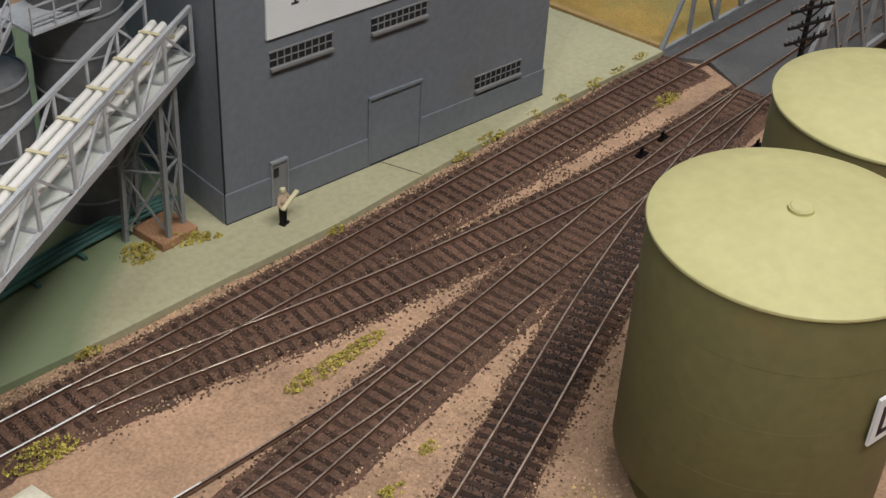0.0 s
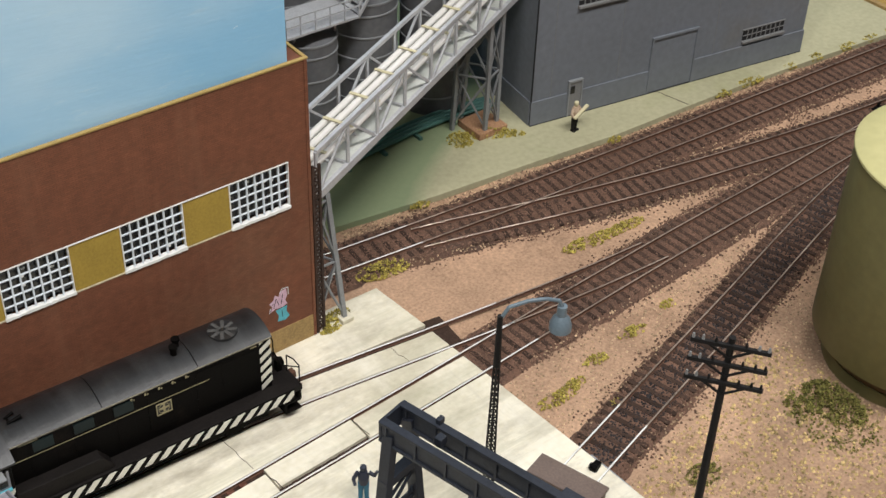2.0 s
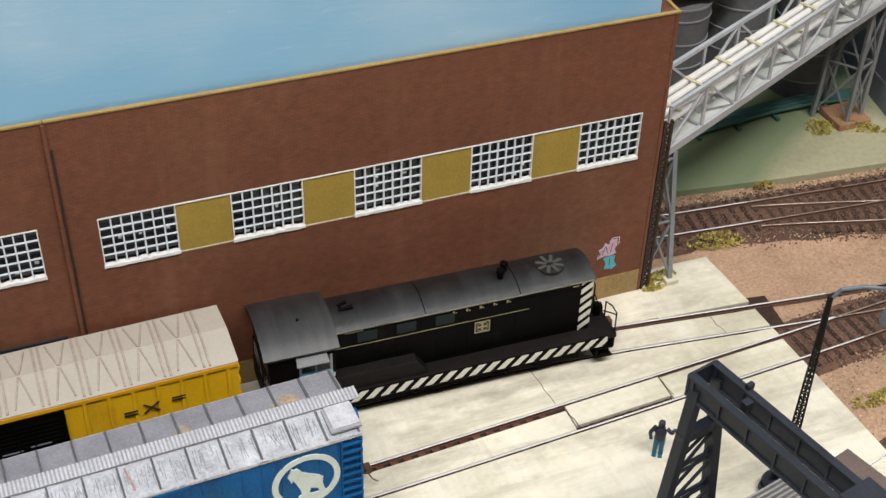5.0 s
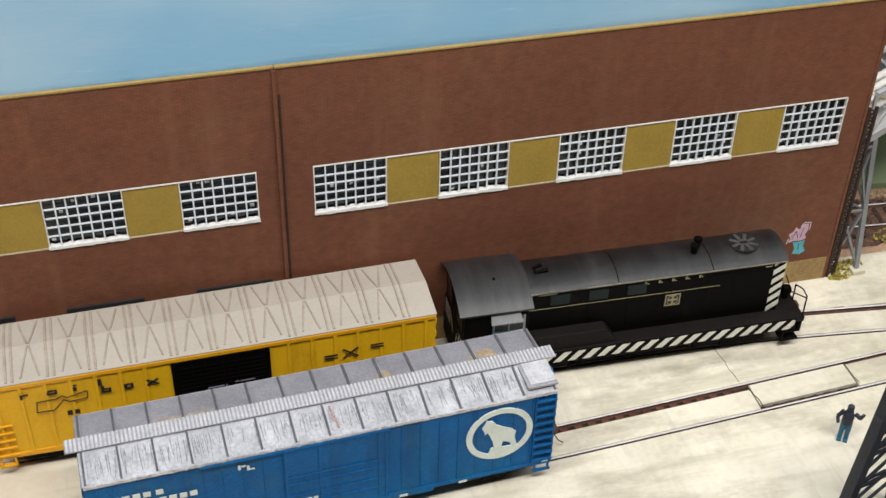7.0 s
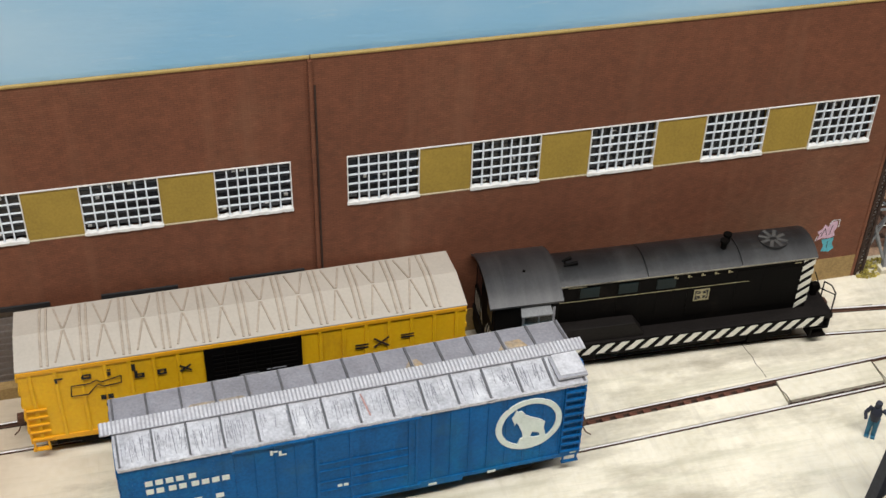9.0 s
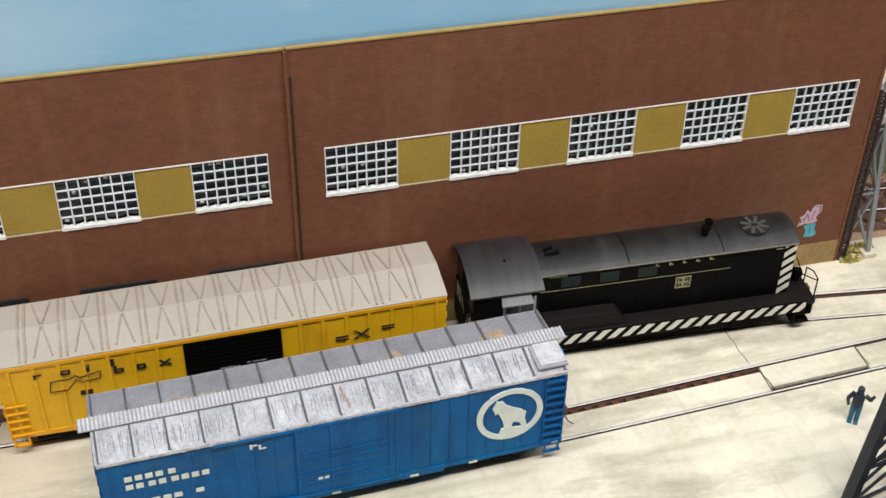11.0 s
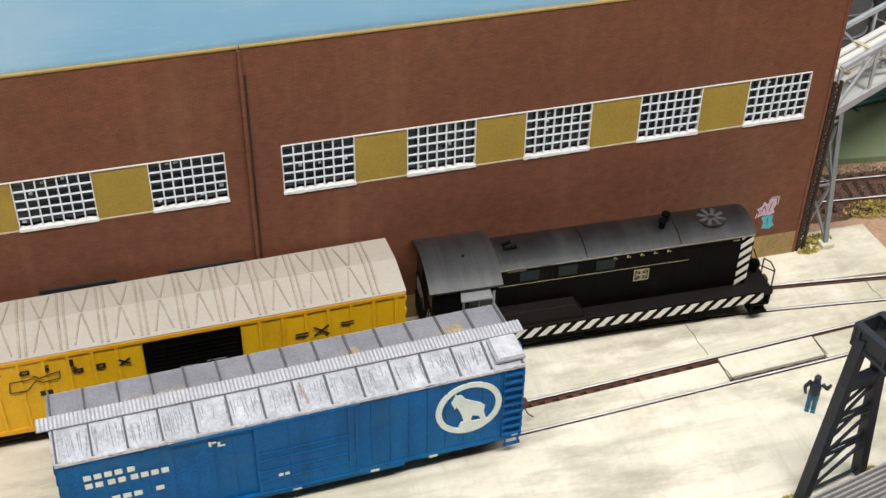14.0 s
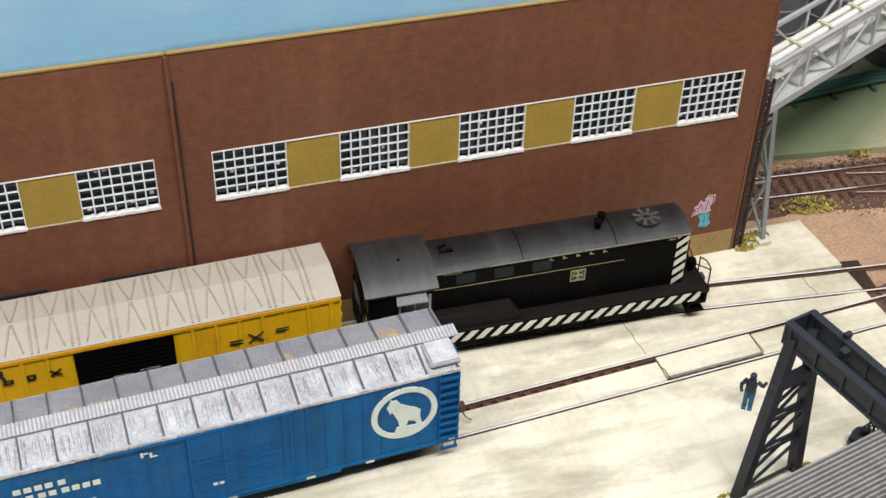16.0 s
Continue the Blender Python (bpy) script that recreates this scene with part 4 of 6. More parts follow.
# ---------------------------------------------------------------- yellow boxcar
def yellow_boxcar():
    car = thing("yellow_boxcar", "yellow ribbed boxcar with cream roof and black plug door", "freight car", "boxcars", at=mm(-48, -21.9, RAIL_Z, 1.0))
    L, W, Z0, Z1, ZR = 89.0, 17.4, 11.0, 49.3, 52.6
    part("body", G().box(-L, L, -W, W, Z0, Z1), "yellow", car, bevel=0.35)
    part("underframe", G().box(-L + 3, L - 3, -9, 9, 7.5, 11), "black", car)
    roof = part("roof", G().end([(-W - 0.5, Z1 - 0.2), (-W - 0.5, Z1 + 0.5), (0, ZR), (W + 0.5, Z1 + 0.5), (W + 0.5, Z1 - 0.2)], -L - 0.3, L + 0.3), "roof_cream", car, bevel=0.25)

    def on_roof(x, y):
        return (x, y, Z1 + 0.55 + (ZR - Z1 - 0.5) * (1 - abs(y) / (W + 0.5)))

    n = 10
    step = (2 * L - 23) / n
    for i in range(n + 1):
        x = -L + 11 + step * i
        for dx in (-1.2, 1.2):
            g = G()
            for s in (-1, 1):
                g.beam(on_roof(x + dx, s * (W - 0.3)), on_roof(x + dx, 0), 0.95, 1.1)
            part("roof_rib", g, "roof_groove", roof, bevel=0.18)
        if i < n:
            g = G()
            for s in (-1, 1):
                g.beam(on_roof(x + 4.2, s * (W - 1.6)), on_roof(x + step / 2 - 0.3, s * 0.6), 0.8, 0.9)
                g.beam(on_roof(x + step - 4.2, s * (W - 1.6)), on_roof(x + step / 2 + 0.3, s * 0.6), 0.8, 0.9)
            part("roof_rib", g, "roof_groove", roof, bevel=0.18)
    part("top_chord", G().box(-L, L, -W - 0.7, -W, Z1 - 2.2, Z1 - 0.3).box(-L, L, W, W + 0.7, Z1 - 2.2, Z1 - 0.3), "yellow_trim", car, bevel=0.2)
    part("side_sill", G().side([(-L, Z0 + 2), (-L, Z0), (-L + 22, Z0 - 0.6), (-30, Z0 - 2.6), (44, Z0 - 2.6), (L - 22, Z0 - 0.6), (L, Z0), (L, Z0 + 2)], -W - 0.6, -W), "yellow_trim", car, bevel=0.2)
    part("side_sill", G().box(-L, L, W, W + 0.6, Z0 - 1, Z0 + 2), "yellow_trim", car, bevel=0.2)
    for k in range(19):
        x = -L + 4.6 + k * 9.4
        if -20 < x < 23:
            continue
        part("side_post", G().box(x - 0.7, x + 0.7, -W - 0.7, -W, Z0 + 1.5, Z1 - 2), "yellow", car, bevel=0.2)
    d0, d1 = -18.0, 20.8
    door = part("door", G().box(d0, d1, -W - 0.9, -W, Z0 - 1.5, Z1 - 2.4), "black", car, "black ribbed plug door", bevel=0.25)
    for k in range(15):
        part("door_rib", G().box(d0 + 3.2, d1 - 2, -W - 1.25, -W - 0.85, Z0 + 1.4 + k * 2.15, Z0 + 2.4 + k * 2.15), "black", door)
    g = G()
    for x in (d0 + 8, d0 + 13, d0 + 20, d0 + 26):
        g.cyl((x, -W - 1.5, Z0), (x, -W - 1.5, Z1 - 4), 0.28, 0.28, 6)
    part("lock_rod", g, "black", door)
    letters(door, [(d0 + 4, Z0 + 12, 5, 0.8), (d0 + 13, Z0 + 20, 8, 0.6), (d0 + 24, Z0 + 21, 8, 0.5), (d0 + 5, Z0 + 8, 4, 2.4), (d0 + 16, Z0 + 9, 2, 0.8)], -W - 1.45, "alu_dark", "stencil")
    part("door_track", G().box(-34, 31, -W - 1.5, -W, Z0 - 2.2, Z0 - 0.6), "yellow_trim", car, bevel=0.2)
    part("door_operator", G().box(d0 + 3, d0 + 30, -W - 2.0, -W - 0.6, Z0 - 2.4, Z0 + 1.4).cyl((d0 + 14, -W - 2.4, Z0 + 3), (d0 + 14, -W - 0.8, Z0 + 3), 1.6, 1.6, 12), "black", car, bevel=0.2)
    for s in (-1, 1):
        lad = part("ladder", G().box(s * L - (0.8 if s > 0 else -0.0), s * L - (0.0 if s > 0 else -0.8), -W - 1.0, -W, Z0, Z0 + 19), "yellow_trim", car, bevel=0.1)
        for k in range(5):
            a, b = sorted((s * (L - 0.6), s * (L - 8.5)))
            part("rung", G().box(a, b, -W - 1.3, -W - 0.5, Z0 + 1.5 + k * 4, Z0 + 2.3 + k * 4), "yellow_trim", lad, bevel=0.1)
        part("corner_step", G().box(min(s * L, s * (L - 7)), max(s * L, s * (L - 7)), -W - 0.4, -W + 1.2, Z0 - 5.2, Z0 - 4.2).box(s * (L - 1) - 0.4, s * (L - 1) + 0.4, -W - 0.4, -W + 0.6, Z0 - 5, Z0).box(s * (L - 6.5) - 0.4, s * (L - 6.5) + 0.4, -W - 0.4, -W + 0.6, Z0 - 5, Z0), "yellow_trim", car)
        g = G()
        for k in range(5):
            g.box(min(s * L, s * (L + 0.8)), max(s * L, s * (L + 0.8)), -W + 1, W - 1, Z0 + 4 + 7 * k, Z0 + 6.4 + 7 * k)
        part("end_rib", g, "yellow", car, bevel=0.25)
        truck(car, s * 66)
        coupler(car, s * (L - 1), s)
    y = -W - 0.86
    # mark in black blocks: small plain shapes in two slanting lines, open-book outline and road data below
    marks = [(13.6, 41.4, 1.0, 2.4), (14.6, 43.0, 2.2, 0.8)]
    marks += [(23.6, 41.4, 3.8, 0.8), (23.6, 42.3, 1.0, 0.7), (24.0, 43.1, 3.4, 0.7), (26.6, 42.2, 0.9, 1.0)]
    marks += [(33.4, 41.4, 1.4, 2.0), (33.6, 44.0, 1.4, 0.7), (42.8, 41.8, 1.5, 3.6)]
    marks += [(43.6, 37.8, 1.2, 3.8), (44.8, 37.8, 2.6, 0.8), (44.8, 39.4, 2.6, 0.7), (46.4, 38.6, 1.0, 0.8)]
    marks += [(52.4, 37.8, 3.6, 0.8), (52.4, 39.8, 3.6, 0.8), (52.4, 38.6, 1.1, 1.2), (54.9, 38.6, 1.1, 1.2)]
    letters(car, [(-L + x, z, w, h) for x, z, w, h in marks], y, "ink")
    for z0, z1 in ((37.8, 40.8), (40.8, 37.8)):
        part("lettering", G().beam((-L + 61.2, y, z0), (-L + 65.6, y, z1), 0.8, 0.2, (0, 1, 0)), "ink", car)
    book = ((18.6, 33.4), (19.4, 38.8), (26.5, 38.8), (29.0, 40.2), (30.5, 38.7), (38.5, 40.6), (38.2, 36.9), (31.5, 36.3), (29.2, 37.8), (27.6, 36.0), (25.2, 33.2), (18.6, 33.4))
    for a, b in zip(book, book[1:]):
        part("lettering", G().beam((-L + a[0], y, a[1]), (-L + b[0], y, b[1]), 0.42, 0.2, (0, 1, 0)), "ink", car)
    letters(car, [(-L + 29.6, 29.2, 2.0, 2.4), (-L + 32.4, 29.2, 2.0, 2.4), (-L + 31.2, 25.4, 1.5, 1.6), (-L + 33.2, 25.4, 1.5, 1.6), (-L + 31.4, 21.8, 1.5, 1.6), (-L + 33.4, 21.8, 1.5, 1.6), (L - 46.5, 36.4, 5.4, 0.8), (L - 46.5, 34.8, 5.4, 0.8), (L - 27.5, 38.6, 5.4, 0.7), (L - 27.5, 37.2, 5.4, 0.7), (L - 25, 19, 6.4, 2.0), (L - 24, 16, 4.6, 0.9), (L - 14.5, 20.4, 1.2, 3), (L - 12.4, 20.4, 3.0, 0.5), (L - 12.4, 22.6, 3.0, 0.5)], y, "ink")
    part("emblem", G().beam((L - 38.8, y, 34.4), (L - 32.6, y, 39.2), 0.8, 0.2, (0, 1, 0)).beam((L - 32.6, y, 34.4), (L - 38.8, y, 39.2), 0.8, 0.2, (0, 1, 0)), "dark_rust", car, "dark red-brown crossed mark")
    tag = part("graffiti", G().side([(-L + 43, 14), (-L + 41, 18), (-L + 44, 21), (-L + 46, 26.5), (-L + 52, 24), (-L + 58, 27.5), (-L + 64, 25.5), (-L + 70, 27), (-L + 71.5, 20), (-L + 70, 14.5), (-L + 62, 13), (-L + 55, 14.4), (-L + 50, 12.6)], -W - 0.95, -W - 0.7), "red_ink", car, "red and light blue spray-painted tag")
    part("graffiti_fill", G().side([(-L + 45, 15.4), (-L + 44, 18.4), (-L + 47.5, 24.4), (-L + 50.5, 22), (-L + 49.5, 18), (-L + 52, 15.6)], -W - 1.05, -W - 0.7).side([(-L + 53.5, 15.6), (-L + 53, 22), (-L + 57, 25.4), (-L + 60, 20), (-L + 62, 25), (-L + 64, 16)], -W - 1.05, -W - 0.7).side([(-L + 65.4, 15.4), (-L + 65, 23.6), (-L + 69.6, 25), (-L + 68, 20.5), (-L + 70, 17)], -W - 1.05, -W - 0.7), "cyan_ink", tag)
    r = random.Random(8)
    for m in ("ink", "cyan_ink", "red_ink"):
        g = G()
        for _ in range(10):
            x, z = L - 58 + r.uniform(0, 30), 12.2 + r.uniform(0, 3.5)
            g.beam((x, y, z), (x + r.uniform(-2, 2.4), y, z + r.uniform(.8, 2.2)), 0.45, 0.2, (0, 1, 0))
        tagged(part("scrawl", g, m, car), kind="stuff")
    return car


yellow_boxcar()


# ---------------------------------------------------------------- blue boxcar
def blue_boxcar():
    car = thing("blue_boxcar", "faded blue boxcar with streaked aluminium roof and round cream emblem", "freight car", "boxcars", at=mm(-13.6, -77.3, RAIL_Z, 2.6))
    L, W, Z0, Z1, ZR = 88.5, 17.4, 10.5, 49.8, 52.6
    body = part("body", G().box(-L, L, -W, W, Z0, Z1), "blue", car, bevel=0.3)
    part("underframe", G().box(-L + 3, L - 3, -9, 9, 7.0, 10.6), "black", car)
    # near slope takes the lighter metal, far slope the darker one
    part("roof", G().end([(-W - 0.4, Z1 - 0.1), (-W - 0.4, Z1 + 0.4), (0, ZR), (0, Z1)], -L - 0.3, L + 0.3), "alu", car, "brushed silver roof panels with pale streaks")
    part("roof", G().end([(0.02, Z1), (0.02, ZR), (W + 0.4, Z1 + 0.4), (W + 0.4, Z1 - 0.1)], -L - 0.3, L + 0.3), "alu_dark", car, "darker grey roof panels on the far slope, with rust patches")

    def on_roof(x, y):
        return (x, y, Z1 + 0.45 + (ZR - Z1 - 0.4) * (1 - abs(y) / (W + 0.4)))

    n = 14
    for i in range(n + 1):
        x = -L + 1.0 + (2 * L - 2.0) / n * i
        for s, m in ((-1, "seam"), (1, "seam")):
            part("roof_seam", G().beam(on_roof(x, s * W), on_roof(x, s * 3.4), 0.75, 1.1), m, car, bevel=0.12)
            # second bar beside the seam; on the near slope its pale colour paints a highlight
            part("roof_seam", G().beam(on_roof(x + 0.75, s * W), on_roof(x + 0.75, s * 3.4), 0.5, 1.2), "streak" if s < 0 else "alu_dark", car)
    # pale drips down the near panels
    r = random.Random(3)
    g = G()
    for _ in range(230):
        x = r.uniform(-L + 2, L - 12)
        y0, y1 = -r.uniform(4.5, 8), -r.uniform(9, 16.6)
        a, b = on_roof(x, y0), on_roof(x + r.uniform(-0.9, 0.9), y1)
        g.beam((a[0], a[1], a[2] + 0.02), (b[0], b[1], b[2] + 0.02), r.uniform(0.10, 0.30), 0.1)
    tagged(part("paint_streak", g, "drip", car), kind="stuff")
    part("rust_streak", G().beam((2.5, -4.5, on_roof(0, -4.5)[2] + 0.05), (4.0, -15, on_roof(0, -15)[2] + 0.05), 0.7, 0.12), "faint_rust", car)
    for x0, x1, y0, y1 in ((-62, -38, 3.6, 6.0), (22, 30, 4, 9), (60, 72, 5, 10)):
        z0, z1 = on_roof(0, y0)[2], on_roof(0, y1)[2]
        poly = [(x0, y0, z0), (x1, y0, z0), (x1 - 2, y1, z1), (x0 + 3, y1, z1)]
        part("rust_patch", G().add([(x, y, z + 0.05) for x, y, z in poly] + [(x, y, z - 0.2) for x, y, z in poly], [(0, 1, 2, 3), (7, 6, 5, 4), (0, 4, 5, 1), (1, 5, 6, 2), (2, 6, 7, 3), (3, 7, 4, 0)]), "tan_rust", car, "faint tan rust patch")
    # pale dashes of random length paint the broken highlight along the near eave
    g = G()
    for _ in range(90):
        x = r.uniform(-L + 1, L - 3)
        g.box(x, x + r.uniform(0.5, 2.6), -W - 0.95, -W - 0.75, Z1 - r.uniform(0.2, 1.1), Z1 + 0.2)
    tagged(part("paint_chip", g, "board_pale", car), kind="stuff")
    part("eave", G().box(-L, L, -W - 0.8, -W, Z1 - 1.2, Z1 + 0.3).box(-L, L, W, W + 0.8, Z1 - 1.2, Z1 + 0.3), "alu", car, bevel=0.2)
    walkway = part("running_board", G().box(-L - 4.5, L + 4.5, -3.3, 3.3, ZR + 0.3, ZR + 0.7), "board_grey", car, "perforated silver roof walkway", bevel=0.1)
    g = G()
    k = -L - 4.0
    while k < L + 4:
        g.box(k, k + 0.8, -3.2, 3.2, ZR + 0.7, ZR + 0.95)
        k += 1.5
    part("grating", g, "board_pale", walkway)
    g = G()
    for i in range(9):
        x = -L + 4 + i * (2 * L - 8) / 8
        g.box(x - 0.5, x + 0.5, -2.6, 2.6, ZR - 1.0, ZR + 0.4)
    part("bracket", g, "alu_dark", walkway)
    part("roof_hatch_platform", G().box(L - 11.5, L + 0.6, -W + 1.0, -3.8, ZR - 1.0, ZR + 0.1), "board_grey", car, "grey roof platform beside the brake wheel", bevel=0.2)
    part("platform_sheet", G().box(L - 10.2, L + 0.2, -W + 2.2, -3.4, ZR + 0.12, ZR + 0.5), "board_pale", car, bevel=0.15)
    # side posts and door
    d0, d1 = -18.0, 21.6
    for k in range(24):
        x = -L + 4 + k * 7.45
        if d0 - 1 < x < d1 + 1:
            continue
        part("side_post", G().box(x - 0.35, x + 0.35, -W - 0.35, -W, Z0 + 1, Z1 - 1.4), "blue", car)
    part("sill", G().box(-L, L, -W - 0.5, -W, Z0 - 0.8, Z0 + 1.2).box(-30, 40, -W - 0.5, -W, Z0 - 2.4, Z0 - 0.6), "blue", car, bevel=0.2)
    door = part("door", G().box(d0, d1, -W - 0.9, -W, Z0 + 0.8, Z1 - 1.6), "blue", car, bevel=0.25)
    for x in (d0 + 0.8, d0 + 13.5, d1 - 0.8, d1 - 3.5):
        part("door_bar", G().box(x - 0.45, x + 0.45, -W - 1.35, -W - 0.8, Z0 + 1, Z1 - 2), "blue", door, bevel=0.1)
    for z in (18, 23, 29, 33):
        part("door_bar", G().box(d0 + 1, d1 - 4, -W - 1.3, -W - 0.8, z - 0.4, z + 0.4), "blue", door, bevel=0.1)
    letters(door, [(d0 + 8, 18.8, 1.8, 1.4), (d0 + 10.4, 18.8, 1.8, 1.4)], -W - 1.0, "decal", "stencil")
    for z in (Z1 - 2.2, Z0 + 0.2):
        part("door_rail", G().box(d0 - 30, d1 + 1, -W - 1.4, -W, z, z + 0.9), "blue", car, bevel=0.1)
    lad = part("ladder", G().box(L - 0.9, L - 0.1, -W - 0.9, -W, Z0 + 1, Z1 - 1.5).box(L - 8.6, L - 7.8, -W - 0.9, -W, Z0 + 1, Z1 - 1.5), "blue", car)
    for k in range(9):
        part("rung", G().box(L - 8.6, L - 0.1, -W - 1.4, -W - 0.7, Z0 + 2.2 + k * 4.1, Z0 + 3.3 + k * 4.1), "blue", lad, bevel=0.15)
    for s in (-1, 1):
        g = G()
        for k in range(6):
            g.box(min(s * L, s * (L + 0.8)), max(s * L, s * (L + 0.8)), -W + 1, W - 1, Z0 + 3 + 6 * k, Z0 + 5.4 + 6 * k)
        part("end_rib", g, "blue", car, bevel=0.25)
        truck(car, s * 66)
        coupler(car, s * (L - 1), s, 3.6)
        part("corner_step", G().box(min(s * L, s * (L - 7)), max(s * L, s * (L - 7)), -W - 0.3, -W + 0.8, Z0 - 5, Z0 - 4.2).box(s * (L - 1) - 0.35, s * (L - 1) + 0.35, -W - 0.3, -W + 0.4, Z0 - 5, Z0).box(s * (L - 6.5) - 0.35, s * (L - 6.5) + 0.35, -W - 0.3, -W + 0.4, Z0 - 5, Z0), "blue", car)
    part("brake_wheel", G().cyl((L + 0.8, -6, 47), (L + 2.2, -6, 47), 3.2, 3.2, 14), "blue", car, smooth=True)
    y = -W - 0.5
    letters(car, [(-L + 8.6 + 3.7 * i + (0.8 if i > 3 else 0), 38.6, 2.7, 2.6) for i in range(5)] + [(-L + 8.6 + 3.7 * i + (0.7 if i > 1 else 0) + (0.8 if i > 3 else 0), 34.3, 2.7, 2.6) for i in range(8)], y, "decal")
    letters(car, [(-L + 17, 25.5, 3, 2.4), (-L + 21, 25.5, 3, 2.4), (-L + 25, 25.5, 3, 2.4), (-L + 33, 25.8, 3, 2.2), (-34.4, 42.6, 1.0, 2.4), (-33.2, 43.8, 1.6, 0.8), (-31.2, 41.6, 1.0, 2.4), (-30.2, 41.6, 1.8, 0.7), (50, 9.2, 3.5, 1.2), (26, 8.6, 3.5, 1.2), (-5, 8.4, 3.5, 1.2), (L - 4, 11, 2.6, 1.6)], y - 0.1, "decal", "stencil")
    cx, cz, n = 66.0, 32.5, 40
    ring = G()
    vs = [(cx + q * math.cos(2 * math.pi * i / n), yy, cz + q * math.sin(2 * math.pi * i / n)) for i in range(n) for q, yy in ((11.1, y - 0.1), (13.5, y - 0.1), (13.5, y + 0.5), (11.1, y + 0.5))]
    ring.add(vs, [(4 * i + k, 4 * i + (k + 1) % 4, 4 * ((i + 1) % n) + (k + 1) % 4, 4 * ((i + 1) % n) + k) for i in range(n) for k in range(4)])
    em = part("emblem", ring, "decal", car, "cream ring emblem")
    goat = ((-7.2, 4.6), (-6.0, 6.9), (-5.6, 8.7), (-4.6, 7.7), (-3.4, 7.9), (-1.4, 5.4), (0.6, 3.8), (4.6, 1.6), (6.6, -0.1), (6.2, -3.3), (7.4, -8.0), (5.2, -8.2), (4.2, -5.5), (1.5, -4.4), (0.8, -7.2), (-2.0, -7.3), (-2.7, -3.5), (-4.2, 0.2), (-5.2, 2.2), (-5.9, 0.8), (-6.4, 2.6))
    part("emblem_figure", G().side([(cx + u, cz + v) for u, v in goat], y - 0.1, y + 0.5), "decal", em)
    rock = ((-4.2, -10.6), (-3.2, -7.4), (-1.0, -6.9), (2.4, -7.8), (7.8, -8.0), (6.6, -10.0), (2.0, -11.6), (-2.0, -11.6))
    part("emblem_base", G().side([(cx + u, cz + v) for u, v in rock], y - 0.08, y + 0.5), "decal", em)
    return car


blue_boxcar()


# ---------------------------------------------------------------- black switcher
def locomotive():
    e = thing("locomotive", "weathered black diesel switcher with cream zebra stripes", "locomotive", at=mm(131.5, -21.9, RAIL_Z, -1.7))
    X0, X1 = -78.0, 78.5
    part("frame", G().box(X0, X1, -17.6, 17.6, 14.8, 17.4), "dusty_black", e, bevel=0.3)
    part("side_sill", G().box(X0 + 8, X1 - 4, -17.8, -16.6, 11.0, 17.2).box(X0 + 8, X1 - 4, 16.6, 17.8, 11.0, 17.2), "black", e, bevel=0.2)
    part("fuel_tank", G().box(-24, 22, -13, 13, 4.6, 14.6), "black", e, bevel=1.2)
    part("sill_stripe", slanted(X0 + 32, X1 - 4.5, 11.5, 16.5, 6.6, 3.4, 4.6, -17.98, 0.15), "stripe", e, "cream diagonal safety stripes")
    # cab
    cab = part("cab", G().box(-77, -49.5, -16.8, 16.8, 17.4, 45.5), "black", e, bevel=0.4)
    arc = [(-18.4 + 36.8 * i / 16, 45.0 + 6.4 * (1 - ((i - 8) / 8.0) ** 2)) for i in range(17)]
    part("cab_roof", G().end(arc + [(y, z - 0.9) for y, z in arc[::-1]], -79.5, -48.0), "cab_roof", e, "dusty grey arched cab roof", smooth=True)
    part("cab_end_fill", G().end([(y * 0.9, z - 0.8) for y, z in arc], -76.8, -49.7), "black", e)
    part("cab_stripe", slanted(-76.6, -49.9, 17.6, 30.5, 8.0, 4.0, 9.5, -16.98, 0.15), "stripe", cab, "cream diagonal stripes on the cab side")
    part("cab_window", G().box(-64, -52, -17.0, -16.7, 33, 41), "dark_glass", cab)
    part("window_frame", G().box(-65, -51, -17.2, -16.8, 32, 33).box(-65, -64, -17.2, -16.8, 33, 41).box(-52, -51, -17.2, -16.8, 33, 41).box(-58.4, -57.6, -17.2, -16.8, 33, 41), "alu_dark", cab)
    # added pale blue bar, stands in for the light blue reflection at the window
    part("armrest", G().box(-65, -51, -18.4, -16.9, 31.2, 32.2), "cyan_ink", cab, "small pale blue bar for the reflection at the cab window", bevel=0.2)
    part("sunshade", G().add([(-66, -16.9, 43.4), (-53.6, -16.9, 43.4), (-53, -21.0, 40.8), (-66.6, -21.0, 40.8), (-66, -16.9, 42.9), (-53.6, -16.9, 42.9), (-53, -21.0, 40.3), (-66.6, -21.0, 40.3)], [(0, 1, 2, 3), (7, 6, 5, 4), (0, 3, 7, 4), (1, 5, 6, 2), (3, 2, 6, 7), (0, 4, 5, 1)]), "awning", cab, "grey window awning")
    letters(e, [(-70, 22, 3.4, 4.6), (-65.6, 22, 3.4, 4.6), (-61.2, 22, 3.4, 4.6)], -17.15, "ink", "road_number")
    g = G()
    for k in range(6):
        for s in (-1, 1):
            g.add([(-77.15, s * (2 + 2.6 * k), 18 + 0.2), (-77.15, s * (3.4 + 2.6 * k), 18 + 0.2), (-77.15, s * min(16.4, 7.4 + 2.6 * k), 27), (-77.15, s * min(16.0, 6.0 + 2.6 * k), 27)], [(0, 1, 2, 3)])
    part("end_stripe", g, "stripe", cab)
    part("end_window", G().box(-77.3, -76.9, -14, -5, 32, 42).box(-77.3, -76.9, 5, 14, 32, 42), "dark_glass", cab)
    # hood
    hw = 10.6
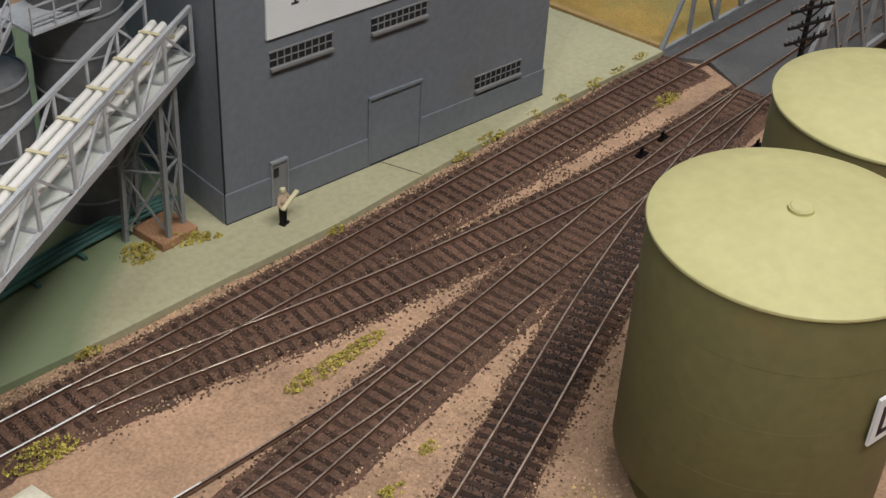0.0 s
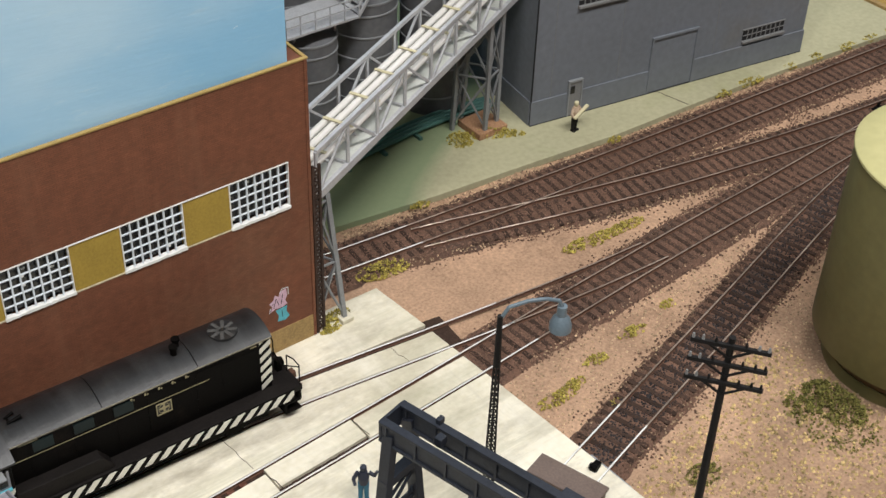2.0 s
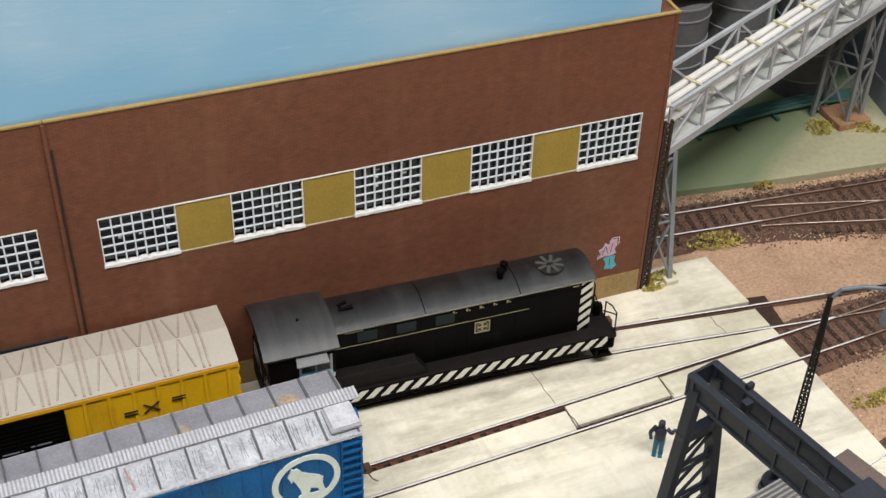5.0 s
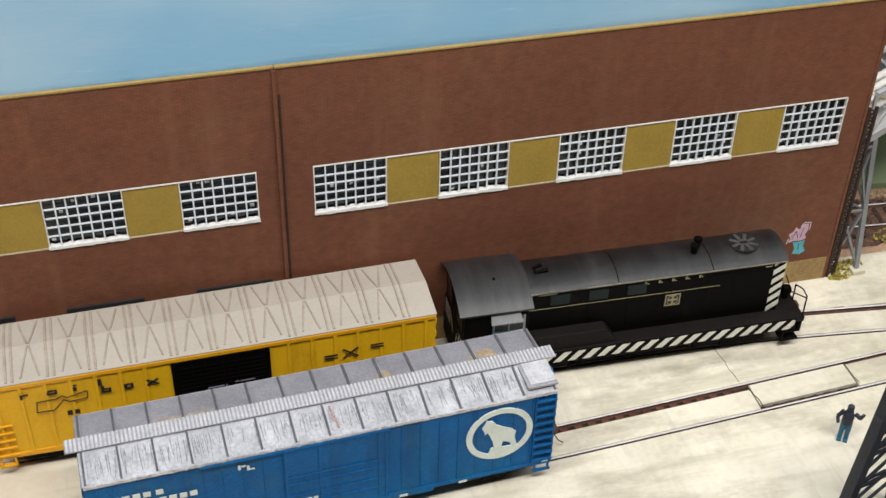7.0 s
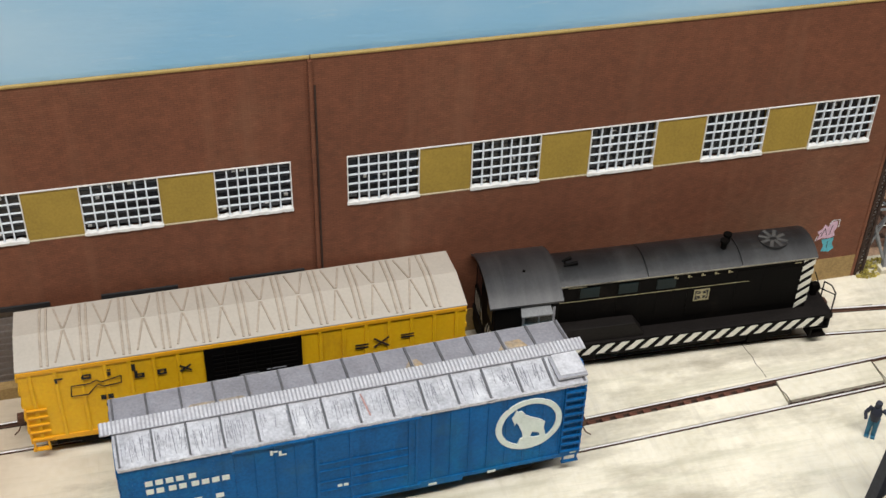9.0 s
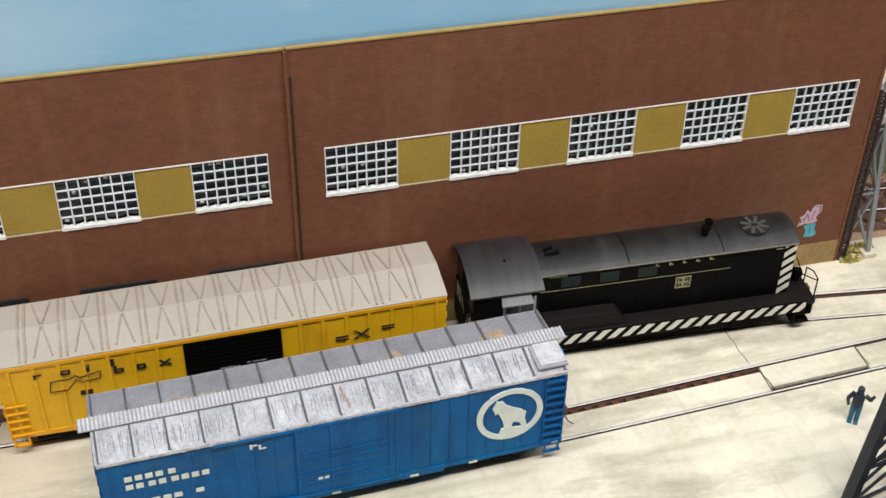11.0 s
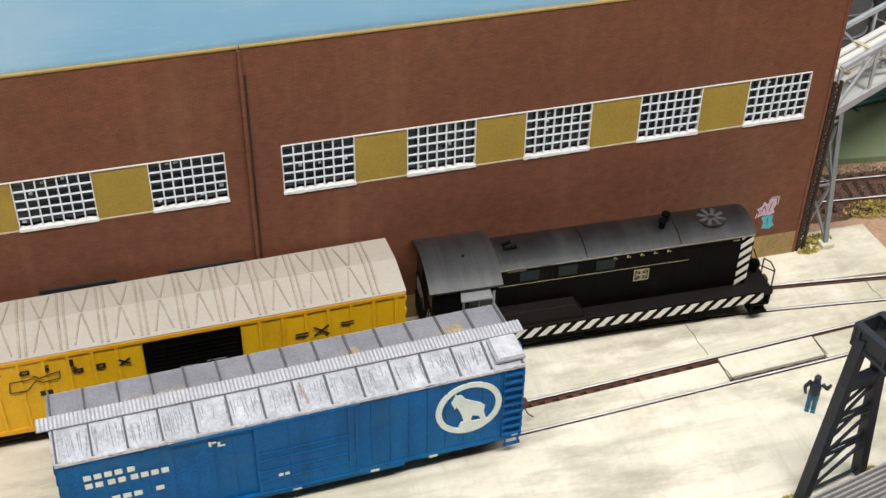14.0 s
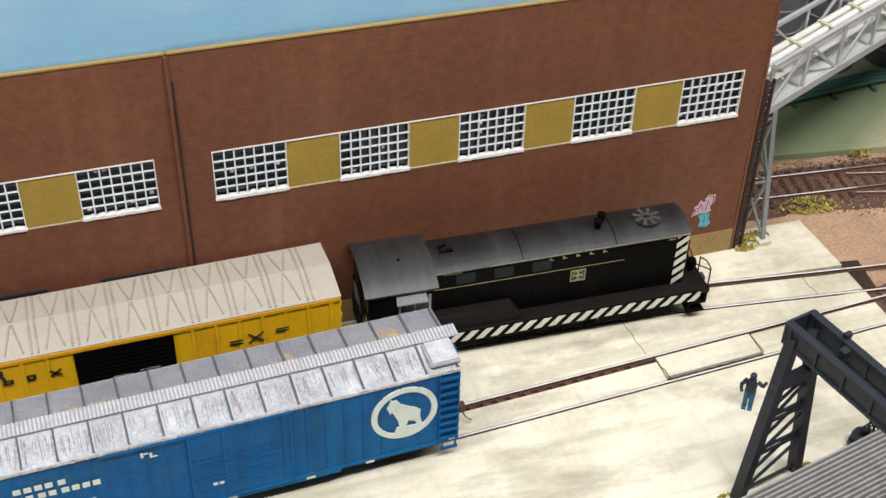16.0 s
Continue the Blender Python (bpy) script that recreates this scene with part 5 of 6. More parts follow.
    hood = part("hood", G().box(-49.5, 67.5, -hw, hw, 17.4, 46.6), "black", e, bevel=0.35)
    arc = [(-hw - 0.7 + (2 * hw + 1.4) * i / 12, 46.2 + 3.6 * (1 - ((i - 6) / 6.0) ** 2)) for i in range(13)]
    for a, b in ((-48, -9.2), (-8.8, 33.3), (33.7, 68.3)):
        part("hood_roof", G().end(arc + [(arc[-1][0], 45.4), (arc[0][0], 45.4)], a, b), "loco_roof", e, "dusty grey rounded hood top", smooth=True)
    for a, b in ((-40, -30), (-22, -12), (-4, 4), (10, 30), (32, 58)):
        part("hood_door", G().box(a, b, -hw - 0.25, -hw, 21, 43), "black", hood, bevel=0.12)
    for x in (-38.5, -21.5, -4.5):
        part("hood_window", G().box(x, x + 8.5, -hw - 0.35, -hw, 38.2, 43.6), "teal_glass", hood, "dark teal hood window", bevel=0.1)
    part("grille", G().box(44, 60, -hw - 0.4, -hw, 30, 42), "black", hood, bevel=0.1)
    letters(hood, [(-49, 36.6, 87, 0.32)], -hw - 0.3, "gold", "pinstripe")
    letters(hood, [(-44, 44.2, 8, 0.5), (58, 43.6, 3, 0.6)] + [(3.0 + 6.1 * i, 42.9, 0.9, 1.4) for i in range(5)] + [(4.1 + 6.1 * i, 42.9, 0.8, 0.5) for i in range(5)], -hw - 0.35, "gold")
    # thin gutter strip whose pale colour paints the highlight on the roof edge
    part("gutter", G().box(-48, 67.8, -hw - 0.95, -hw - 0.2, 45.5, 46.1), "gutter", hood, "pale gutter edge under the hood roof, painted as a highlight", bevel=0.1)
    em = part("emblem", G().box(13.2, 20.2, -hw - 0.45, -hw - 0.2, 29.2, 35.4), "ink", hood, bevel=0.05)
    fr = G().box(13.2, 20.2, -hw - 0.6, -hw - 0.4, 34.9, 35.4).box(13.2, 20.2, -hw - 0.6, -hw - 0.4, 29.2, 29.7).box(13.2, 13.7, -hw - 0.6, -hw - 0.4, 29.7, 34.9).box(19.7, 20.2, -hw - 0.6, -hw - 0.4, 29.7, 34.9)
    fr.box(16.2, 17.2, -hw - 0.6, -hw - 0.4, 30.2, 34.4).box(14.6, 16.2, -hw - 0.6, -hw - 0.4, 31.8, 32.8).box(17.2, 18.8, -hw - 0.6, -hw - 0.4, 31.8, 32.8)
    for k in range(12):
        a0, a1 = math.pi * k / 6, math.pi * (k + 1) / 6
        fr.beam((16.7 + 2.5 * math.cos(a0), -hw - 0.5, 32.3 + 2.5 * math.sin(a0)), (16.7 + 2.5 * math.cos(a1), -hw - 0.5, 32.3 + 2.5 * math.sin(a1)), 0.2, 0.35, (0, 1, 0))
    part("emblem_mark", fr, "gold", em)
    nose = G()
    z = 17.6
    while z < 46:
        quad = [(62.2, z), (62.2, z + 2.7), (67.6, z + 6.4), (67.6, z + 3.7)]
        quad = clip_poly(quad, 1, 46.2, -1)
        if len(quad) > 2:
            nose.side(quad, -hw - 0.42, -hw - 0.2)
        z += 5.2
    part("nose_stripe", nose, "stripe", hood, "cream diagonal stripes on the hood corner")
    g = G()
    for k in range(5):
        for s in (-1, 1):
            g.add([(67.75, s * 0.4, 18 + 6 * k), (67.75, s * 0.4, 21 + 6 * k), (67.75, s * 10.4, min(46, 27 + 6 * k)), (67.75, s * 10.4, min(46, 24 + 6 * k))], [(0, 1, 2, 3)])
    part("nose_stripe", g, "stripe", hood)
    part("headlight", G().cyl((67.4, 0, 44), (69.4, 0, 44), 2.2, 2.2, 14), "alu_dark", hood, smooth=True)
    part("battery_box", G().side([(-49.4, 17.4), (-49.4, 25.4), (-14, 25.4), (-9.5, 19), (-9.5, 17.4)], -16.4, -hw + 0.1), "dusty_black", e, bevel=0.4)
    part("battery_box", G().side([(-49.4, 17.4), (-49.4, 25.4), (-14, 25.4), (-9.5, 19), (-9.5, 17.4)], hw - 0.1, 16.4), "black", e, bevel=0.4)
    # roof details
    for x, y in ((27.5, -1.8), (30.5, 2.2)):
        st = part("exhaust_stack", G().cyl((x, y, 48.6), (x, y, 52.8), 1.5, 1.2, 12).cyl((x, y, 52.8), (x, y, 53.8), 1.9, 1.9, 12), "black", e, smooth=True)
    fan = part("roof_fan", G().cyl((51, 0, 49.4), (51, 0, 50.0), 6.6, 6.4, 24), "loco_roof", e, smooth=True)
    for k in range(8):
        a = math.pi * (0.1 + k / 4)
        part("fan_blade", G().beam((51 + 1.6 * math.cos(a), 1.0 * math.sin(a), 50.05), (51 + 6.2 * math.cos(a), 6.2 * math.sin(a), 50.05), 1.6, 0.15), "dull_blade", fan, "pale worn fan blade")
    part("horn", G().cyl((-44, -2, 49.8), (-38, -2, 50.8), 0.5, 1.0, 10).cyl((-44, 1.2, 49.8), (-40, 1.2, 51.2), 0.4, 0.8, 10).box(-43.6, -42.6, -2.4, 1.8, 48.6, 50), "black", e, smooth=True)
    part("roof_vent", G().cyl((-62, -4, 50.2), (-62, -4, 51.6), 0.7, 0.6, 10), "black", e, smooth=True)
    # ends: steps, rails, couplers
    for s, x in ((1, X1), (-1, X0)):
        part("end_beam", G().box(min(x, x - s * 1.6), max(x, x - s * 1.6), -16.5, 16.5, 8.6, 16.4), "black", e, bevel=0.25)
        for q in (-1, 1):
            st = part("step_well", G().box(min(x - s * 1.0, x - s * 9), max(x - s * 1.0, x - s * 9), min(q * 11.5, q * 17.7), max(q * 11.5, q * 17.7), 4.2, 5.0).box(min(x - s * 1.0, x - s * 9), max(x - s * 1.0, x - s * 9), min(q * 11.5, q * 17.7), max(q * 11.5, q * 17.7), 9.2, 10.0).box(min(x - s * 8.4, x - s * 9.2), max(x - s * 8.4, x - s * 9.2), min(q * 11.5, q * 17.7), max(q * 11.5, q * 17.7), 4.2, 15), "black", e)
            rail_line = [(x - s * 0.8, q * 16.6, 12), (x - s * 0.8, q * 16.6, 28.5), (x - s * 2.0, q * 14.0, 31.0), (x - s * 0.9, q * 6.0, 26.5), (x - s * 0.9, q * 6.0, 17)]
            part("handrail", G().tube(rail_line, 0.32, 6), "black", e)
            if s > 0:
                part("handrail", G().tube([(x - 1.2, q * 16.8, 28), (x - 9.2, q * 16.8, 33), (x - 10.2, q * 11.4, 38)], 0.28, 6), "black", e)
        coupler(e, x - s * 1.0, s)
        truck(e, s * 46, 5.8, 26)
    part("brake_stand", G().box(X1 - 5, X1 - 2.5, -4.5, -1.5, 17.4, 23.5).cyl((X1 - 2.4, -3, 21.5), (X1 - 1.6, -3, 21.5), 2.2, 2.2, 12), "black", e, bevel=0.15)
    return e


locomotive()

# ---------------------------------------------------------------- grey plant building
FAC = mm(447.6, 81.1, 0.3, -9.1)
plant = thing("plant_building", "tall blue-grey panelled industrial building with a white sign", "building", at=FAC)
part("wall", G().box(0, 206, 0, 118, 0, 215), "grey_wall", plant, bevel=0.5)
part("wall", G().box(-0.3, 83.4, -0.9, 0.5, 0, 16.2).box(117.6, 206.3, -0.9, 0.5, 0, 15.9), "grey_wall", plant, "lower wall plinth", bevel=0.3)
part("wall", G().box(-0.9, 0.4, 0.6, 118, 0, 16.2), "grey_wall", plant, bevel=0.3)
part("corner_seam", G().box(-0.35, 0.3, -0.35, 0.3, 0, 215), "vent_dark", plant)
part("base_gap", G().box(-0.5, 206.4, -1.1, 0, -0.2, 0.5), "vent_dark", plant)
part("panel_seam", G().box(12.8, 13.1, -0.12, 0.2, 16.2, 215).box(60, 60.3, -0.12, 0.2, 16.2, 72).box(132, 132.3, -0.12, 0.2, 16, 215), "grey_trim", plant)
gd = part("freight_door", G().box(84.2, 117, -0.35, 0.3, 0, 37.2), "grey_wall", plant, bevel=0.1)
part("door_frame", G().box(83.4, 84.4, -1.3, 0.2, 0, 38.4).box(116.8, 117.8, -1.3, 0.2, 0, 38.4).box(83.4, 117.8, -1.5, 0.2, 37.2, 38.8), "grey_wall", gd, bevel=0.15)
sd = part("side_door", G().box(25.6, 34.0, -1.2, 0.3, 0.4, 23.4), "grey_trim", plant, bevel=0.15)
part("door_frame", G().box(24.9, 25.7, -1.8, 0.2, 0.4, 24.2).box(33.9, 34.7, -1.8, 0.2, 0.4, 24.2).box(24.9, 34.7, -2.0, 0.2, 23.2, 24.4), "steel_grey", sd)
part("door_light", G().box(26.4, 29.4, -1.35, 0.0, 15.5, 20.5), "dark_glass", sd)
for x0, x1, z0, z1 in ((27, 61.5, 72.8, 80), (84.7, 118.7, 73.2, 80), (154.7, 187.5, 19.8, 27)):
    v = part("vent", G().box(x0, x1, -0.25, 0.3, z0, z1), "vent_dark", plant, "dark louvred vent strip")
    part("vent_sill", G().box(x0 - 0.3, x1 + 0.3, -2.2, 0.2, z0 - 1.6, z0), "grey_trim", v, bevel=0.2)
    part("vent_frame", G().box(x0 - 0.5, x1 + 0.5, -0.8, 0.2, z1, z1 + 0.6), "grey_trim", v)
    n = 9
    for k in range(1, n):
        x = x0 + (x1 - x0) * k / n
        part("vent_bar", G().box(x - 0.25, x + 0.25, -0.7, 0, z0, z1), "grey_trim", v)
    part("vent_bar", G().box(x0, x1, -0.65, 0, z0 + 3.2, z0 + 3.7), "grey_trim", v)
sg = part("sign", G().box(25.2, 160, -1.2, 0.2, 87, 128), "sign_white", plant, "white company sign with dark lettering", bevel=0.15)
letters(sg, [(38.5, 100.4, 4, 1.0), (40.0, 100.4, 1.3, 16), (46.4, 100.4, 1.3, 16), (53.0, 100.4, 2, 16), (52.0, 100.4, 9, 1.2), (65, 100.4, 7, 16), (76, 100.4, 7, 16)], -1.35, "ink")
letters(sg, [(79.5 + 4 * k, 97.5, 3.2, 1.4) for k in range(10)], -1.35, "grey_trim", "small_lettering")

# ---------------------------------------------------------------- silos
def silo(x, y, r, h, m, label, rings):
    s = thing("silo", label, "silo", "silos", at=mm(x, y, 0.3))
    sh = part("shell", G().lathe((0, 0, 0), [(0.01, 0), (r, 0), (r, h - r * 0.25), (r * 0.55, h), (0.01, h)], 44), m, s, smooth=True)
    for k in range(rings):
        z = h * (k + 0.6) / rings * 0.92
        part("hoop", G().lathe((0, 0, z), [(r, 0), (r + 0.55, 0.2), (r + 0.55, 1.0), (r, 1.2)], 44), "steel_grey", sh, smooth=True)
    part("top_rim", G().lathe((0, 0, h - r * 0.25), [(r - 0.2, -0.6), (r + 0.5, -0.4), (r + 0.5, 0.6), (r - 0.4, 0.7)], 44), "steel_grey", sh, smooth=True)
    return s


silo(330, 137, 17, 77, "silo", "small grey hooped silo", 5)
silo(375, 147, 19, 86, "silo", "grey hooped storage silo", 6)
silo(420, 139, 20.5, 178, "silo", "tall grey hooped storage silo", 9)
silo(350, 194, 22, 165, "silo", "grey hooped silo at the rear of the row", 8)
silo(396, 196, 24, 168, "silo", "grey hooped silo standing behind the others", 8)

# walkway over the small silos
wk = thing("silo_walkway", "silver steel walkway with stairs and handrails on the silos", "walkway")
part("platform", G().box(306, 352, 118, 146, 84, 85.4), "silver", wk, bevel=0.2)
part("support", G().beam((318, 130, 68), (318, 130, 84), 1.4, 1.4).beam((344, 130, 68), (344, 130, 84), 1.4, 1.4).beam((331, 137, 70), (331, 137, 84), 3, 3), "silver", wk)


def railing(parent, pts, h=11.0):
    g = G()
    for a, b in zip(pts, pts[1:]):
        for z in (h, h * 0.55):
            g.beam((a[0], a[1], a[2] + z), (b[0], b[1], b[2] + z), 0.7, 0.7)
    part("handrail", g, "silver", parent)
    for a, b in zip(pts, pts[1:]):
        n = max(1, int(math.dist(a, b) / 9))
        for k in range(n + 1):
            p = [a[i] + (b[i] - a[i]) * k / n for i in range(3)]
            part("rail_post", G().beam(p, (p[0], p[1], p[2] + h), 0.6, 0.6), "silver", parent)


railing(wk, [(306, 146, 85.4), (306, 118, 85.4), (352, 118, 85.4)])
stair = part("stair", G().beam((352, 119, 84), (384, 132, 107), 0.8, 2.2).beam((352, 131, 84), (384, 144, 107), 0.8, 2.2), "silver", wk)
for k in range(9):
    u = (k + 0.5) / 9
    part("tread", G().box(352 + 32 * u - 1.6, 352 + 32 * u + 1.6, 119 + 13 * u, 131 + 13 * u, 84.4 + 23 * u, 85 + 23 * u), "silver", stair)
railing(wk, [(352, 118.6, 84.4), (384, 131.6, 107.4)])
railing(wk, [(352, 131.4, 84.4), (384, 144.4, 107.4)])
part("platform", G().box(384, 418, 118, 146, 106, 107.4), "silver", wk, bevel=0.2)
railing(wk, [(384, 118, 107.4), (418, 118, 107.4)])

# ---------------------------------------------------------------- pipe bridge
P0, P1 = Vector((249, 3.5, 76.0)), Vector((446.6, 95.5, 81.5))
D = (P1 - P0).normalized()
NRM = Vector((-D.y, D.x, 0)).normalized()
pb = thing("pipe_bridge", "grey steel truss bridge carrying white pipes to the plant", "pipe bridge")
HT, WD = 24.0, 21.0
deck = part("deck", G().beam(P0 + NRM * WD / 2, P1 + NRM * WD / 2, WD, 1.6), "deck_pale", pb, "pale translucent deck sheet")
for off in (0.0, WD):
    a, b = P0 + NRM * off, P1 + NRM * off
    up = Vector((0, 0, 1))
    part("bottom_chord", G().beam(a, b, 2.0, 4.2), "silver", pb, bevel=0.2)
    part("top_chord", G().beam(a + up * HT, b + up * HT, 1.8, 2.2), "silver", pb, bevel=0.2)
    n = 8
    for k in range(n + 1):
        p = a.lerp(b, k / n)
        part("post", G().beam(p, p + up * HT, 1.3, 1.3), "silver", pb)
        if k < n:
            q = a.lerp(b, (k + 1) / n)
            part("diagonal", G().beam(p + up * HT, q, 1.1, 1.1) if k % 2 else G().beam(p, q + up * HT, 1.1, 1.1), "silver", pb)
for k in range(9):
    p = P0.lerp(P1, k / 8)
    part("cross_beam", G().beam(p - NRM * 1 + Vector((0, 0, 1.4)), p + NRM * (WD + 1) + Vector((0, 0, 1.4)), 1.4, 1.4), "silver", pb)
for k in range(4):
    o = NRM * (3.6 + 4.6 * k) + Vector((0, 0, 13.5))
    part("pipe", G().cyl(P0 + o - D * 1.5, P1 + o, 1.75, 1.75, 14), "white_pipe", pb, "white painted pipe", smooth=True)
for k in range(9):
    p = P0.lerp(P1, (k + 0.5) / 9) + Vector((0, 0, 15.6))
    part("pipe_strap", G().beam(p + NRM * 2.2, p + NRM * (WD - 2.6), 1.8, 0.4), "cream", pb, "cream pipe strap")
    part("pipe_saddle", G().beam(p + NRM * 1.0 - Vector((0, 0, 4)), p + NRM * (WD - 1.0) - Vector((0, 0, 4)), 1.2, 1.0).beam(p + NRM * (WD / 2) - Vector((0, 0, 4)), p + NRM * (WD / 2) - Vector((0, 0, 14)), 1.2, 1.2), "silver", pb)


def bent(base_pts, top_pts, m, parent):
    for a, b in zip(base_pts, top_pts):
        part("leg", G().beam(a, b, 2.2, 2.2), m, parent)
    for i in range(len(base_pts)):
        j = (i + 1) % len(base_pts)
        a0, a1, b0, b1 = map(Vector, (base_pts[i], top_pts[i], base_pts[j], top_pts[j]))
        for lo, hi in ((0.05, 0.48), (0.5, 0.95)):
            part("brace", G().beam(a0.lerp(a1, lo), b0.lerp(b1, hi), 0.9, 0.9).beam(b0.lerp(b1, lo), a0.lerp(a1, hi), 0.9, 0.9), m, parent)
            part("strut", G().beam(a0.lerp(a1, hi), b0.lerp(b1, hi), 0.9, 0.9), m, parent)


tower = thing("trestle_tower", "grey steel braced tower under the pipe bridge", "trestle", "bridge supports")
bent([(431, 92, 2), (420, 111, 0.4), (407.5, 104, 0.4), (419, 88, 2)], [(431.5, 92, 79), (422.5, 108, 79), (410, 103, 78), (419, 87, 78)], "steel_grey", tower)
part("footing", G().box(413, 434, 85, 106, 0.2, 4.5), "footing", tower, "tan stone footing", bevel=0.8)
lo = thing("trestle_bent", "grey steel braced bent at the brick wall corner", "trestle", "bridge supports")
bent([(260.5, 0.5, 0), (251, 11, 0), (246.5, 3, 0)], [(256, 6.5, 74), (249, 24, 74), (249.2, 4, 74)], "steel_grey", lo)
part("footing", G().box(257.5, 264, -2.5, 3.5, 0, 2.4), "concrete", lo, bevel=0.3)
dk = thing("lattice_post", "dark rusty lattice post against the brick wall corner", "post")
part("post", G().beam((245.0, 0.2, 0), (245.0, 0.2, 96), 1.2, 1.2).beam((248.4, 0.2, 0), (248.4, 0.2, 96), 1.2, 1.2), "dark_rust", dk)
for k in range(26):
    z = 1.5 + 3.6 * k
    part("lace", G().beam((245.2, 0.2, z), (248.2, 0.2, z + 1.9), 0.6, 0.7).beam((248.2, 0.2, z + 1.9), (245.2, 0.2, z + 3.7), 0.6, 0.7), "dark_rust", dk)

gp = thing("ground_pipes", "bundle of teal pipes lying along the concrete pad", "pipes")
for k in range(4):
    part("pipe", G().tube([(300, 101 + 3.0 * k, 3.2), (352, 108 + 3.0 * k, 3.2), (390, 111.5 + 3.0 * k, 3.2), (412, 111.6 + 3.0 * k, 3.2), (444, 108 + 3.0 * k, 3.2)], 1.2, 10), "teal", gp, smooth=True)
for k in range(6):
    u = k / 5
    part("pipe_sleeper", G().box(308 + 130 * u - 1, 308 + 130 * u + 1, 100.5 + 8 * u, 113 + 8 * u, 0.2, 2.2), "teal", gp)

# ---------------------------------------------------------------- storage tanks
def tank(x, y, r, h, label):
    t = thing("storage_tank", label, "storage tank", "storage tanks", at=mm(x, y, -3))
    zb = 16.0
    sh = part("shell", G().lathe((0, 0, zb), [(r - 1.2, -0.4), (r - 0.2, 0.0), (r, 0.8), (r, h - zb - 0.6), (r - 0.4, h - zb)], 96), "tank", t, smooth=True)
    # brown underside, darkened in its colour for the shade below the shell
    part("skirt", G().lathe((0, 0, 0), [(r - 8.0, 7.0), (r - 1.2, zb - 0.3)], 96), "rust_skirt", t, "rust-brown tapered underside with its shade put into the colour", smooth=True)
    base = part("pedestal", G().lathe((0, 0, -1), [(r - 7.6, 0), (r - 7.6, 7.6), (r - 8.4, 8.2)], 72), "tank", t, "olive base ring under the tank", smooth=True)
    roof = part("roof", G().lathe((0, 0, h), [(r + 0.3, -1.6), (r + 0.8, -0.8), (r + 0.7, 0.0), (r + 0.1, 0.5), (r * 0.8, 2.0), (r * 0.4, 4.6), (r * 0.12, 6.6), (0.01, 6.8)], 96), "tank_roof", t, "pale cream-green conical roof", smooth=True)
    part("vent_cap", G().cyl((0, 0, h + 6.2), (0, 0, h + 7.8), 4.4, 4.4, 24).cyl((0, 0, h + 7.8), (0, 0, h + 8.2), 4.0, 3.6, 24), "tank_roof", roof, smooth=True)
    for z in (40, 66, 91):
        part("seam", G().lathe((0, 0, z), [(r, 0), (r + 0.07, 0.1), (r + 0.07, 0.3), (r, 0.4)], 96), "tank", sh, smooth=True)
    return t, base


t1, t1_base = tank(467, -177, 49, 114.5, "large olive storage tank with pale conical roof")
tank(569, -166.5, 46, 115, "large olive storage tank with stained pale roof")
ang = radians(258)
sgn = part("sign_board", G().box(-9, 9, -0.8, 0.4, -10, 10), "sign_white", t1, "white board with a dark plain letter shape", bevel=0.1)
sgn.matrix_basis = pose(49.8 * MM * math.cos(ang), 49.8 * MM * math.sin(ang), 0.069, 0, 0, 258 - 270)
letters(sgn, [(-6, -7, 2.4, 13), (-6, -7, 8, 2)], -0.95, "ink")
for k, m in enumerate(("cyan_ink", "bush", "figure_blue")):
    a2 = radians(247 + 7 * k)
    gb = part("graffiti", G().box(-2.6, 2.6, -0.3, 0.5, 1.4, 6.6 - k * 0.6), m, t1_base, "blue and green spray-painted tag")
    gb.matrix_basis = pose(41.6 * MM * math.cos(a2), 41.6 * MM * math.sin(a2), 0, 0, 0, 247 + 7 * k - 270)

# ---------------------------------------------------------------- gantry crane
CR = mm(190.2, -139.0, 0, 14)
cr = thing("gantry_crane", "dark slate model gantry crane with latticed legs", "crane", at=CR)


def crane_leg(y0):
    for sx in (-1, 1):
        part("leg", G().add([(sx * 17.0, y0 - 2.4, 0), (sx * 13.0, y0 - 2.4, 0), (sx * 13.0, y0 + 2.4, 0), (sx * 17.0, y0 + 2.4, 0), (sx * 7.2, y0 - 2.4, 84), (sx * 3.4, y0 - 2.4, 84), (sx * 3.4, y0 + 2.4, 82), (sx * 7.2, y0 + 2.4, 82)], [(0, 1, 2, 3), (4, 5, 6, 7), (0, 1, 5, 4), (1, 2, 6, 5), (2, 3, 7, 6), (3, 0, 4, 7)]), "crane", cr, bevel=0.3)

    def half(z):
        return 14.5 + (5.2 - 14.5) * z / 84
    for z in (4, 22.5, 25.5, 40, 43, 57):
        part("strut", G().beam((-half(z), y0, z), (half(z), y0, z), 1.0, 1.1), "crane", cr)
    for k in range(6):
        z0 = 4 + 8.8 * k
        z1 = min(57, z0 + 15)
        part("lace", G().beam((-half(z0) + 1, y0, z0), (half(z1) - 1, y0, z1), 1.0, 1.1), "crane", cr)
    part("knee_beam", G().box(-10, 12, y0 - 2.2, y0 + 2.2, 58, 62), "crane", cr, bevel=0.3)


